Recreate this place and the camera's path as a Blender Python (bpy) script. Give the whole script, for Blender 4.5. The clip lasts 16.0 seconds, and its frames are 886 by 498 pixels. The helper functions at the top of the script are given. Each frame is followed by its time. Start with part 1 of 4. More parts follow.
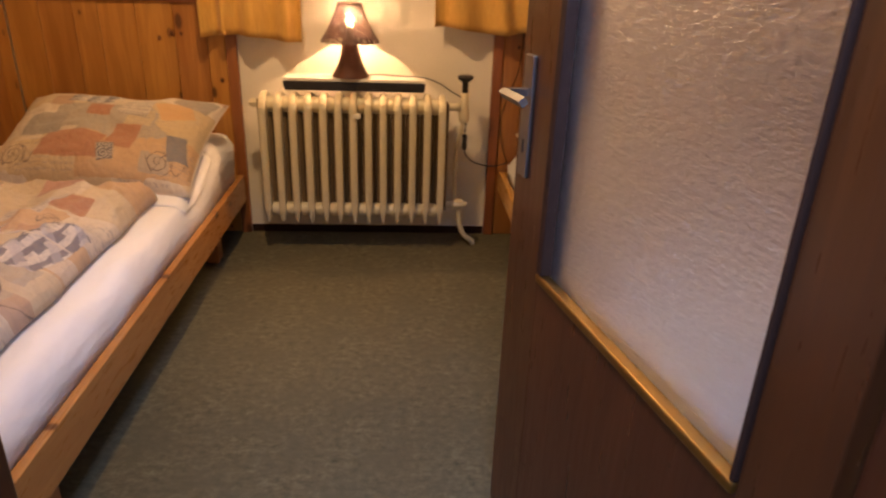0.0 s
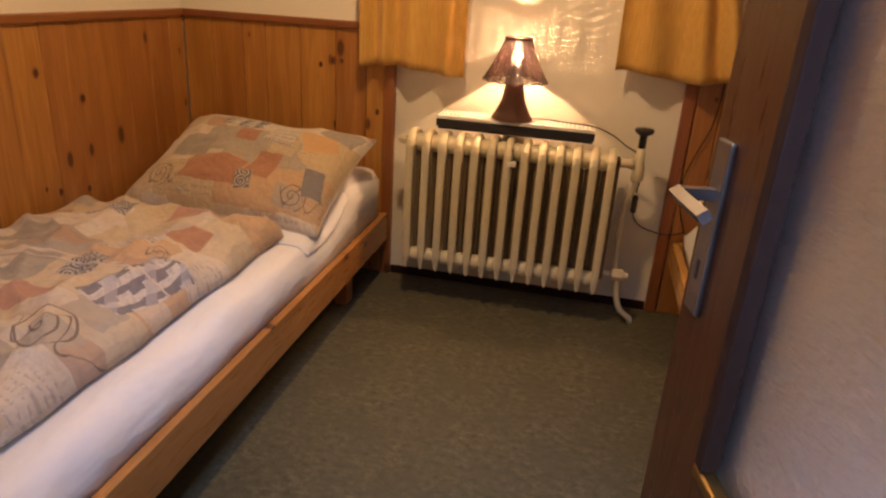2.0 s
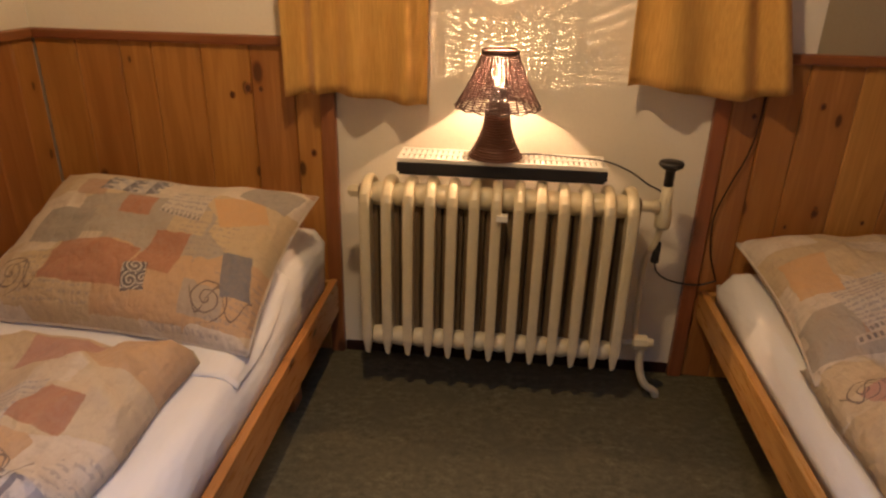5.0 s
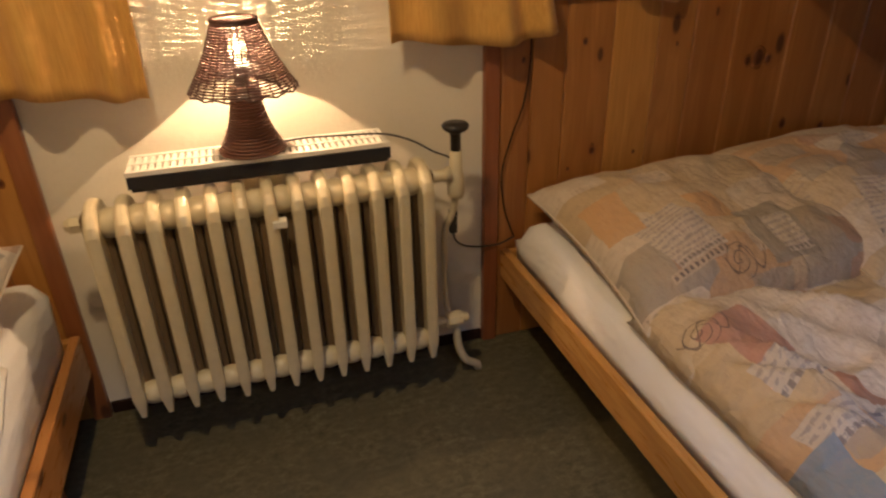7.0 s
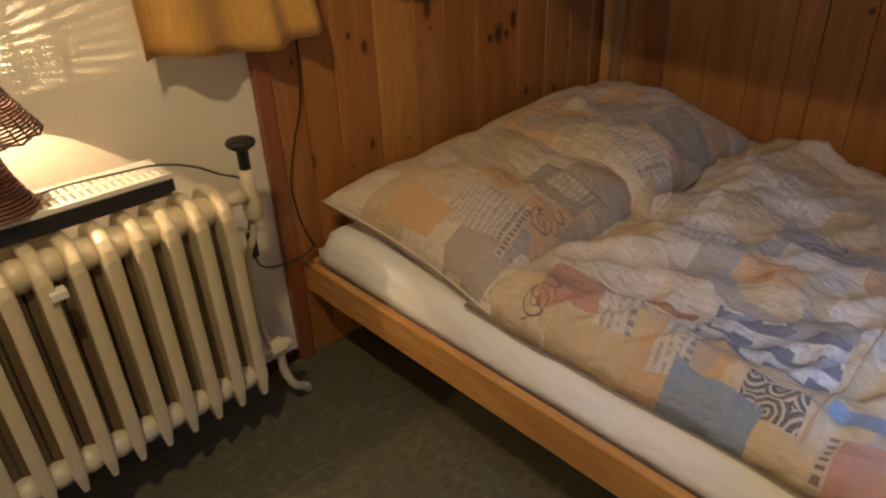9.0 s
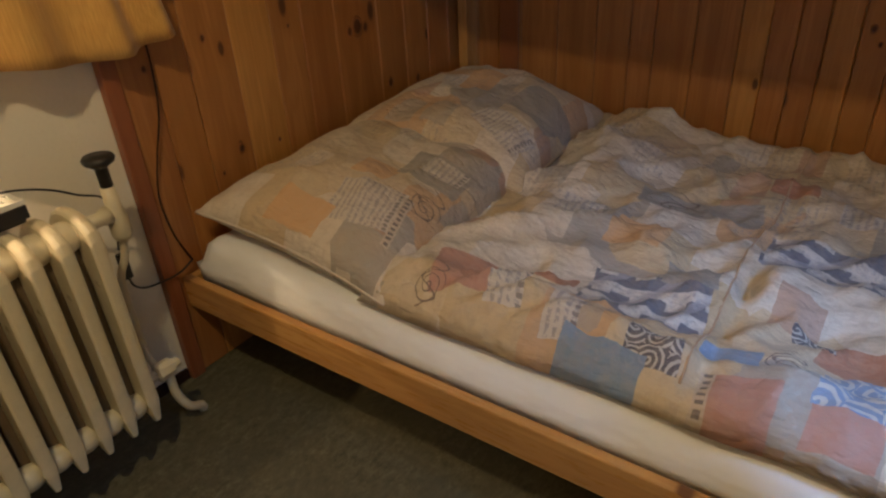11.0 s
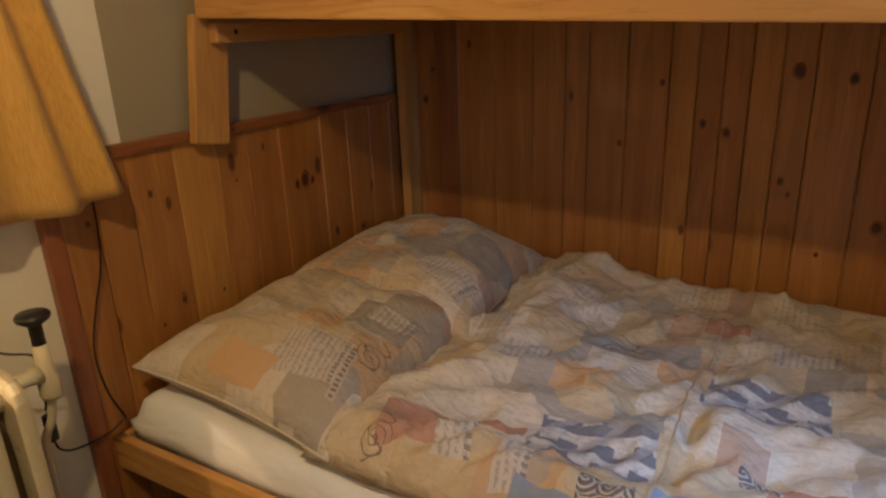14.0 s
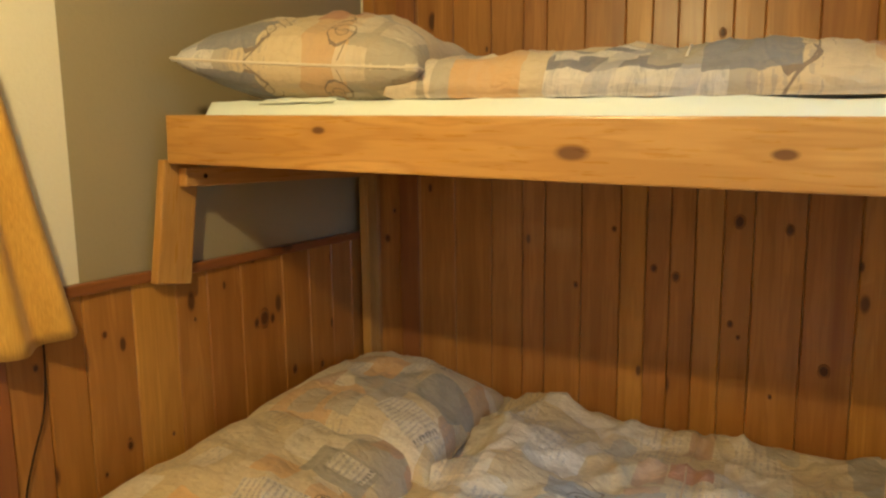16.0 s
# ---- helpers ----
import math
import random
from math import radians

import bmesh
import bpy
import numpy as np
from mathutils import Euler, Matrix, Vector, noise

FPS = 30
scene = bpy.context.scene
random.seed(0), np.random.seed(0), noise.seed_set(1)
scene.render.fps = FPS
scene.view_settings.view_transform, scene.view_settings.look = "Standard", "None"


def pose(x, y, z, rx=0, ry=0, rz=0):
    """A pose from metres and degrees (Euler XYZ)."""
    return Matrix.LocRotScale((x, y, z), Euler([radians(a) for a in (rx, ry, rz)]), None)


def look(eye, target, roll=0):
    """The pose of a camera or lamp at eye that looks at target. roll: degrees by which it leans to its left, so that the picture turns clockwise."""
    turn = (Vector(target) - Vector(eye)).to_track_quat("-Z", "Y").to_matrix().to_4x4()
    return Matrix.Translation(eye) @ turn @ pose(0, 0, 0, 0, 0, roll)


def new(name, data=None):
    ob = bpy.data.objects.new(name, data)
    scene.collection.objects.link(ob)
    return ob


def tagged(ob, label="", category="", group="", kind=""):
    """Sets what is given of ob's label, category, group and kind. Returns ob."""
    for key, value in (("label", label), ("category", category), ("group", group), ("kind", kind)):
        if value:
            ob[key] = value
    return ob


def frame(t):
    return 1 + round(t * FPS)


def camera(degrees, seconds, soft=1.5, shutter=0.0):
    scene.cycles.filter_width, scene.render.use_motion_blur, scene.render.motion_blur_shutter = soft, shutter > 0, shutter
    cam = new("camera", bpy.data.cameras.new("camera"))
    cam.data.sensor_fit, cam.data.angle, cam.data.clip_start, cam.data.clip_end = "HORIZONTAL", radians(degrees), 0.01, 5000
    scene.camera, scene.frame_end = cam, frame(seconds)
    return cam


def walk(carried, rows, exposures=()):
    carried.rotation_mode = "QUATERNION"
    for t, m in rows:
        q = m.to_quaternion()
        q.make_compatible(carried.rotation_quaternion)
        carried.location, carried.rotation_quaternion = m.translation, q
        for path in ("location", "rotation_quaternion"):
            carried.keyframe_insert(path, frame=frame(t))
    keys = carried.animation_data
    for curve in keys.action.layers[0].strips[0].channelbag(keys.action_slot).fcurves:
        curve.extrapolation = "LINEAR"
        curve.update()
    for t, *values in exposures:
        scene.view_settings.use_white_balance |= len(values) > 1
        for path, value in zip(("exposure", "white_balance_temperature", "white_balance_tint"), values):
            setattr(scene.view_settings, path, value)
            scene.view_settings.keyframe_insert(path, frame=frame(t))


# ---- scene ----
cam = camera(67.2, 16.0, soft=2.3, shutter=0.3)
# seconds, x, y, z, yaw, pitch, lean
ROWS = [
    (0, 0.061, -0.272, 1.191, -3.97, -23.18, 2.05),
    (0.5, 0.105, -0.195, 1.197, 3.23, -23.00, 1.57),
    (1, 0.158, -0.118, 1.198, 9.08, -22.58, 2.14),
    (1.5, 0.165, -0.033, 1.197, 12.11, -22.11, 2.77),
    (2, 0.126, 0.104, 1.200, 11.50, -21.75, 3.68),
    (2.5, 0.075, 0.195, 1.214, 11.26, -21.72, 3.45),
    (3, 0.050, 0.308, 1.219, 11.91, -21.99, 3.75),
    (5.5, -0.148, 0.836, 1.249, 0.47, -23.80, 0.58),
    (6, -0.157, 0.921, 1.245, -5.94, -24.45, 0.20),
    (6.5, -0.163, 1.005, 1.240, -11.09, -25.58, -0.69),
    (7, -0.172, 1.054, 1.246, -17.08, -27.68, -1.26),
    (7.5, -0.201, 1.097, 1.256, -25.21, -29.59, -0.30),
    (8, -0.238, 1.149, 1.262, -32.69, -30.44, -0.42),
    (8.5, -0.270, 1.188, 1.254, -38.49, -29.64, -0.93),
    (9, -0.297, 1.206, 1.254, -42.13, -29.10, -2.30),
    (9.5, -0.304, 1.211, 1.261, -45.43, -29.33, -3.01),
    (10, -0.311, 1.212, 1.265, -49.46, -29.96, -2.69),
    (12.5, -0.318, 1.197, 1.247, -57.54, -28.92, -2.97),
    (13, -0.319, 1.197, 1.265, -58.09, -25.19, -2.53),
    (13.5, -0.314, 1.196, 1.279, -58.57, -21.92, -2.23),
    (14, -0.316, 1.197, 1.290, -59.29, -18.75, -2.17),
    (14.5, -0.316, 1.192, 1.299, -59.98, -15.80, -1.96),
    (15, -0.320, 1.198, 1.312, -61.09, -12.79, -1.47),
    (15.5, -0.318, 1.201, 1.323, -62.16, -10.30, -1.05),
    (16, -0.329, 1.209, 1.334, -63.45, -7.95, -0.67),
]
EXPOSURES = [(0.0, -0.18, 7400, 29), (3.0, -0.55, 7000, 28), (5.5, -0.62, 6500, 23), (7.5, -0.55, 6200, 15), (9.0, -0.55, 5900, 10), (12.5, -0.82, 5700, 6), (14.0, -0.5, 6300, 9), (16.0, 0.25, 6800, -8)]


def carried_pose(x, y, z, yaw, pitch, lean):
    return pose(x, y, z, 0, 0, yaw) @ pose(0, 0, 0, 90 + pitch) @ pose(0, 0, 0, 0, 0, lean)


walk(cam, [(t, carried_pose(*row)) for t, *row in ROWS], EXPOSURES)

# ---- plan ----
FRONT, LEFT, RIGHT, NEAR, CEIL = 2.71, -1.57, 1.975, 0.17, 2.40
DADO = 1.04
BARE_L, BARE_R = -0.635, 0.455      # bare plaster between the panelled parts
TONE_EDGE = 0.70                   # where the front wall's colour changes
DOOR_L, DOOR_R = -0.252, 0.47

# ---- world and lamps ----
world = bpy.data.worlds.new("world")
world.use_nodes = True
scene.world = world
world.node_tree.nodes["Background"].inputs[0].default_value = (0.5, 0.6, 0.8, 1)
world.node_tree.nodes["Background"].inputs[1].default_value = 0.05


def lamp(name, kind, m, energy, colour, size=0.1):
    data = bpy.data.lights.new(name, kind)
    data.energy, data.color = energy, colour
    if kind == "AREA":
        data.shape, data.size = "DISK", size
    else:
        data.shadow_soft_size = size
    ob = new(name, data)
    ob.matrix_world = m
    return ob


lamp("room_light", "POINT", pose(-0.33, 1.72, 2.14), 112.0, (1.0, 0.74, 0.38), 0.05)
hall = lamp("hall_light", "AREA", look((0.0, -0.27, 2.31), (0.10, 0.55, 0.0)), 76.0, (0.36, 0.58, 1.0), 0.6)
hall.data.shape, hall.data.size_y = "RECTANGLE", 0.14
# cool fill added on the hall's left, with no window behind it
hall_fill = lamp("hall_fill_light", "AREA", look((-0.80, -1.05, 1.55), (0.50, 1.40, 0.45)), 18.0, (0.26, 0.50, 1.0), 0.45)
hall_fill.data.shape, hall_fill.data.size_y = "RECTANGLE", 0.7
BULB = 78000.0


# ---- materials ----
class Nodes:
    """A node material under construction."""

    def __init__(self, name):
        self.mat = bpy.data.materials.new(name)
        self.mat.use_nodes = True
        self.tree = self.mat.node_tree
        self.bsdf = self.tree.nodes["Principled BSDF"]

    def node(self, kind, ins=(), operation=None, data_type=None, blend_type=None, voronoi_dimensions=None, distance=None):
        n = self.tree.nodes.new(kind)
        if operation:
            n.operation = operation
        if data_type:
            n.data_type, n.blend_type = data_type, blend_type
        if voronoi_dimensions:
            n.voronoi_dimensions = voronoi_dimensions
        if distance:
            n.distance = distance
        for k, v in dict(ins).items():
            self.feed(n.inputs[k], v)
        return n

    def feed(self, socket, v):
        if isinstance(v, bpy.types.NodeSocket):
            self.tree.links.new(v, socket)
        else:
            socket.default_value = v

    def math(self, op, a, b=0.0, c=0.0):
        return self.node("ShaderNodeMath", {0: a, 1: b, 2: c}, operation=op).outputs[0]

    def vmath(self, op, a, b=(0, 0, 0)):
        n = self.node("ShaderNodeVectorMath", {0: a, 1: b}, operation=op)
        return n.outputs["Value" if op in ("LENGTH", "DISTANCE", "DOT_PRODUCT") else "Vector"]

    def noise(self, vec, scale, detail=3.0, rough=0.55):
        return self.node("ShaderNodeTexNoise", {"Vector": vec, "Scale": scale, "Detail": detail, "Roughness": rough}).outputs[0]

    def ramp(self, fac, stops, mode="LINEAR"):
        n = self.node("ShaderNodeValToRGB", {0: fac})
        r = n.color_ramp
        r.interpolation = mode
        while len(r.elements) < len(stops):
            r.elements.new(0.5)
        for e, (p, c) in zip(r.elements, stops):
            e.position, e.color = p, (*c, 1.0) if len(c) == 3 else c
        return n.outputs[0]

    def mix(self, fac, a, b, blend="MIX"):
        n = self.node("ShaderNodeMix", data_type="RGBA", blend_type=blend)
        self.feed(n.inputs[0], fac)
        self.feed(n.inputs[6], a if isinstance(a, bpy.types.NodeSocket) else (*a, 1.0))
        self.feed(n.inputs[7], b if isinstance(b, bpy.types.NodeSocket) else (*b, 1.0))
        return n.outputs[2]

    def map_range(self, v, a, b, c=0.0, d=1.0):
        return self.node("ShaderNodeMapRange", {0: v, 1: a, 2: b, 3: c, 4: d}).outputs[0]

    def objco(self):
        return self.node("ShaderNodeTexCoord").outputs["Object"]

    def uv(self):
        return self.node("ShaderNodeTexCoord").outputs["UV"]

    def random(self):
        return self.node("ShaderNodeObjectInfo").outputs["Random"]

    def done(self, colour, rough, bump=None, depth=0.002, strength=0.6, **more):
        self.feed(self.bsdf.inputs["Base Color"], colour if isinstance(colour, bpy.types.NodeSocket) else (*colour, 1.0))
        self.feed(self.bsdf.inputs["Roughness"], rough)
        for k, v in more.items():
            self.feed(self.bsdf.inputs[k.replace("_", " ")], v)
        if bump is not None:
            b = self.node("ShaderNodeBump", {"Height": bump, "Distance": depth, "Strength": strength})
            self.tree.links.new(b.outputs[0], self.bsdf.inputs["Normal"])
        return self.mat


def wood(name, light, dark, knot, along="z", rough=0.38, knots=0.70, tint=0.30, figure=0.42):
    """Varnished pine, its grain running along the named axis; each piece is shifted and tinted by its own random number."""
    m = Nodes(name)
    rnd = m.random()
    shift = m.node("ShaderNodeCombineXYZ", {0: m.math("MULTIPLY", rnd, 37.0), 1: m.math("MULTIPLY", rnd, 11.0), 2: m.math("MULTIPLY", rnd, 53.0)}).outputs[0]
    co = m.vmath("ADD", m.objco(), shift)
    squash = {"x": (0.07, 1, 1), "y": (1, 0.07, 1), "z": (1, 1, 0.07)}[along]
    grainco = m.vmath("MULTIPLY", co, squash)
    wob = m.noise(m.vmath("MULTIPLY", co, tuple(s * 0.8 + 0.1 for s in squash)), 5.0, 2.0)
    broad = m.noise(grainco, 16.0, 3.0)
    fine = m.noise(grainco, 120.0, 3.0, 0.6)
    rings = m.math("SINE", m.math("MULTIPLY", m.math("ADD", broad, m.math("MULTIPLY", wob, 0.7)), 46.0))
    rings = m.map_range(rings, -1.0, 1.0)
    axes = m.node("ShaderNodeSeparateXYZ", {0: co}).outputs
    across, run = {"x": (axes[2], axes[0]), "y": (axes[2], axes[1]), "z": (axes[0], axes[2])}[along]
    kco = m.node("ShaderNodeCombineXYZ", {0: m.math("MULTIPLY", across, 9.0), 1: m.math("MULTIPLY", run, 4.2)}).outputs[0]
    vor = m.node("ShaderNodeTexVoronoi", {"Vector": kco, "Scale": 1.0, "Randomness": 1.0}, voronoi_dimensions="2D")
    many = m.node("ShaderNodeSeparateColor", {0: vor.outputs["Color"]}).outputs
    dist = m.math("ADD", m.math("DIVIDE", vor.outputs["Distance"], m.map_range(many[1], 0, 1, 0.45, 1.5)), m.math("MULTIPLY", m.math("SUBTRACT", wob, 0.5), 0.06))
    some = m.math("GREATER_THAN", many[0], knots)
    spot = m.math("MULTIPLY", m.map_range(dist, 0.11, 0.06), some)
    halo = m.math("MULTIPLY", m.map_range(dist, 0.30, 0.10), some)
    base = m.mix(m.map_range(broad, 0.3, 0.72), light, dark)
    base = m.mix(m.math("MULTIPLY", m.math("POWER", rings, 2.0), figure), base, dark)
    base = m.mix(m.math("MULTIPLY", m.map_range(fine, 0.45, 0.75), 0.35), base, dark)
    base = m.mix(m.math("MULTIPLY", halo, 0.5), base, dark)
    base = m.mix(m.math("MULTIPLY", spot, 0.85), base, knot)
    value = m.map_range(rnd, 0.0, 1.0, 1.0 - tint, 1.0 + tint)
    base = m.node("ShaderNodeHueSaturation", {"Hue": m.map_range(rnd, 0, 1, 0.494, 0.506), "Saturation": 1.0, "Value": value, "Color": base}).outputs[0]
    return m.done(base, m.map_range(fine, 0.3, 0.7, rough - 0.06, rough + 0.1), fine, 0.0006, 0.5, Coat_Weight=0.15, Coat_Roughness=0.25)


def plaster(name, colour):
    m = Nodes(name)
    co = m.objco()
    big, small = m.noise(co, 1.7, 4.0), m.noise(co, 90.0, 4.0)
    c = m.mix(m.map_range(big, 0.35, 0.7, 0.0, 0.14), colour, tuple(v * 0.72 for v in colour))
    c = m.mix(m.map_range(small, 0.5, 0.8, 0.0, 0.1), c, tuple(v * 0.6 for v in colour))
    return m.done(c, 0.85, m.math("ADD", small, m.math("MULTIPLY", m.noise(co, 14.0), 0.8)), 0.0015, 0.5)


def carpet():
    m = Nodes("needle_felt_carpet")
    co = m.objco()
    streak = m.noise(m.vmath("MULTIPLY", co, (0.7, 1.0, 1.0)), 50.0, 6.0, 0.8)
    tuft, patch = m.noise(co, 420.0, 3.0), m.noise(co, 7.0, 6.0, 0.7)
    c = m.ramp(streak, [(0.30, (0.056, 0.049, 0.027)), (0.5, (0.122, 0.106, 0.060)), (0.7, (0.205, 0.18, 0.108))])
    c = m.mix(m.map_range(patch, 0.40, 0.60, 0.0, 0.75), c, (0.105, 0.092, 0.055))
    c = m.mix(m.map_range(tuft, 0.4, 0.75, 0.0, 0.4), c, (0.05, 0.052, 0.036))
    return m.done(c, 0.95, m.math("ADD", tuft, streak), 0.004, 0.8, Specular_IOR_Level=0.1)


def cloth(name, colour, scale=1.0, rough=0.85):
    m = Nodes(name)
    co = m.objco()
    weave, blot = m.noise(co, 500.0, 2.0), m.noise(co, 5.0, 3.0)
    fold = m.noise(m.vmath("MULTIPLY", co, (1.0, 0.45, 1.0)), 9.0, 3.0)
    c = m.mix(m.map_range(blot, 0.35, 0.7, 0.0, 0.12), colour, tuple(v * 0.8 for v in colour))
    return m.done(c, rough, m.math("ADD", m.math("MULTIPLY", fold, scale), m.math("MULTIPLY", weave, 0.02)), 0.03, 0.6, Sheen_Weight=0.15)


def curtain_cloth():
    m = Nodes("ochre_curtain_cloth")
    co = m.objco()
    thread = m.noise(m.vmath("MULTIPLY", co, (1, 1, 0.05)), 330.0, 2.0)
    blot = m.noise(co, 7.0, 3.0)
    c = m.mix(m.map_range(thread, 0.3, 0.7), (0.66, 0.37, 0.085), (0.50, 0.26, 0.05))
    c = m.mix(m.map_range(blot, 0.35, 0.7, 0.0, 0.3), c, (0.72, 0.45, 0.13))
    return m.done(c, 0.8, thread, 0.0008, 0.5, Sheen_Weight=0.2)


class Motifs:
    """Printed motifs of a patchwork cloth, placed in metres on the cloth: centre, width, height and turn."""
    colours = {"rose": (0.42, 0.22, 0.17), "rust": (0.38, 0.17, 0.10), "peach": (0.56, 0.34, 0.17), "blue": (0.20, 0.27, 0.40), "grey": (0.30, 0.27, 0.24), "slate": (0.17, 0.17, 0.20), "script": (0.54, 0.48, 0.42), "weave": (0.14, 0.14, 0.18), "scroll": (0.10, 0.09, 0.11), "bluescroll": (0.20, 0.27, 0.41), "dots": (0.50, 0.41, 0.33), "curl": (0.13, 0.09, 0.08)}

    def __init__(self, m, uv, mott):
        self.m, self.uv, self.mott = m, uv, mott

    def local(self, cx, cy, turn):
        n = self.m.node("ShaderNodeVectorRotate", {"Vector": self.m.vmath("SUBTRACT", self.uv, (cx, cy, 0.0)), "Angle": math.radians(-turn)})
        return self.m.node("ShaderNodeSeparateXYZ", {0: n.outputs[0]}).outputs

    def wave(self, v, period, above=0.0):
        return self.m.math("GREATER_THAN", self.m.math("SINE", self.m.math("MULTIPLY", v, 2 * math.pi / period)), above)

    def draw(self, base, kind, cx, cy, w, h, turn=0.0):
        m = self.m
        x, y = self.local(cx, cy, turn)[:2]
        if kind == "curl":
            r = m.math("SQRT", m.math("ADD", m.math("MULTIPLY", x, x), m.math("MULTIPLY", y, y)))
            turnings = m.math("ADD", m.math("MULTIPLY", r, 2 * math.pi * 5.4 / w), m.math("ARCTAN2", y, x))
            line = m.math("MULTIPLY", m.math("GREATER_THAN", m.math("SINE", turnings), 0.87), m.math("LESS_THAN", r, 0.45 * w))
            tail = m.math("LESS_THAN", m.math("ABSOLUTE", m.math("SUBTRACT", y, m.math("MULTIPLY", m.math("SINE", m.math("MULTIPLY", x, 9.0 / w)), 0.30 * h))), 0.0032)
            tail = m.math("MULTIPLY", tail, m.math("LESS_THAN", m.math("ABSOLUTE", m.math("SUBTRACT", x, 0.2 * w)), 0.62 * w))
            return m.mix(m.math("MULTIPLY", m.math("MAXIMUM", line, tail), 0.85), base, self.colours["curl"])
        inside = m.math("MULTIPLY", m.math("LESS_THAN", m.math("ABSOLUTE", x), w / 2), m.math("LESS_THAN", m.math("ABSOLUTE", y), h / 2))
        fill = self.colours[kind]
        if kind == "script":
            rows = m.math("MULTIPLY", self.wave(y, 0.017, 0.1), m.math("GREATER_THAN", m.noise(m.vmath("MULTIPLY", self.uv, (2.2, 1.0, 1.0)), 70.0, 2.0), 0.47))
            fill = m.mix(m.math("MULTIPLY", rows, 0.7), fill, (0.26, 0.24, 0.27))
            strip = m.math("MULTIPLY", m.math("LESS_THAN", m.math("ABSOLUTE", m.math("SUBTRACT", y, -h * 0.42)), 0.006), self.wave(x, 0.014))
            fill = m.mix(m.math("MULTIPLY", strip, 0.8), fill, (0.16, 0.14, 0.15))
        elif kind == "weave":
            bands = m.math("LESS_THAN", m.math("ABSOLUTE", m.math("SUBTRACT", m.math("ABSOLUTE", x), w * 0.20)), w * 0.08)
            checks = m.math("MULTIPLY", self.wave(x, w / 2.3), self.wave(y, h / 3.2))
            fill = m.mix(m.math("MULTIPLY", m.math("MAXIMUM", bands, checks), m.map_range(self.mott, 0.35, 0.55, 0.35, 0.9)), fill, (0.66, 0.61, 0.56))
            fill = m.mix(m.math("MULTIPLY", self.wave(m.math("ADD", x, y), h / 2.1, 0.6), 0.6), fill, (0.38, 0.37, 0.42))
        elif kind in ("scroll", "bluescroll"):
            step = 0.045 if kind == "scroll" else 0.07
            v = m.vmath("MULTIPLY", self.uv, (1 / step, 1 / step, 1.0))
            n = m.node("ShaderNodeTexVoronoi", {"Vector": v, "Scale": 1.0, "Randomness": 0.6}, voronoi_dimensions="2D")
            rel = m.node("ShaderNodeSeparateXYZ", {0: m.vmath("SUBTRACT", v, n.outputs["Position"])}).outputs
            turnings = m.math("SINE", m.math("ADD", m.math("MULTIPLY", n.outputs["Distance"], 24.0), m.math("ARCTAN2", rel[1], rel[0])))
            fill = m.mix(m.math("MULTIPLY", m.math("GREATER_THAN", turnings, 0.35), 0.75), fill, (0.62, 0.58, 0.52))
        elif kind == "dots":
            fill = m.mix(m.math("MULTIPLY", m.math("MULTIPLY", self.wave(x, 0.016), m.math("LESS_THAN", m.math("ABSOLUTE", y), 0.007)), 0.9), fill, (0.12, 0.10, 0.11))
        return m.mix(m.math("MULTIPLY", inside, m.map_range(self.mott, 0.40, 0.66, 1.0, 0.78)), base, fill)


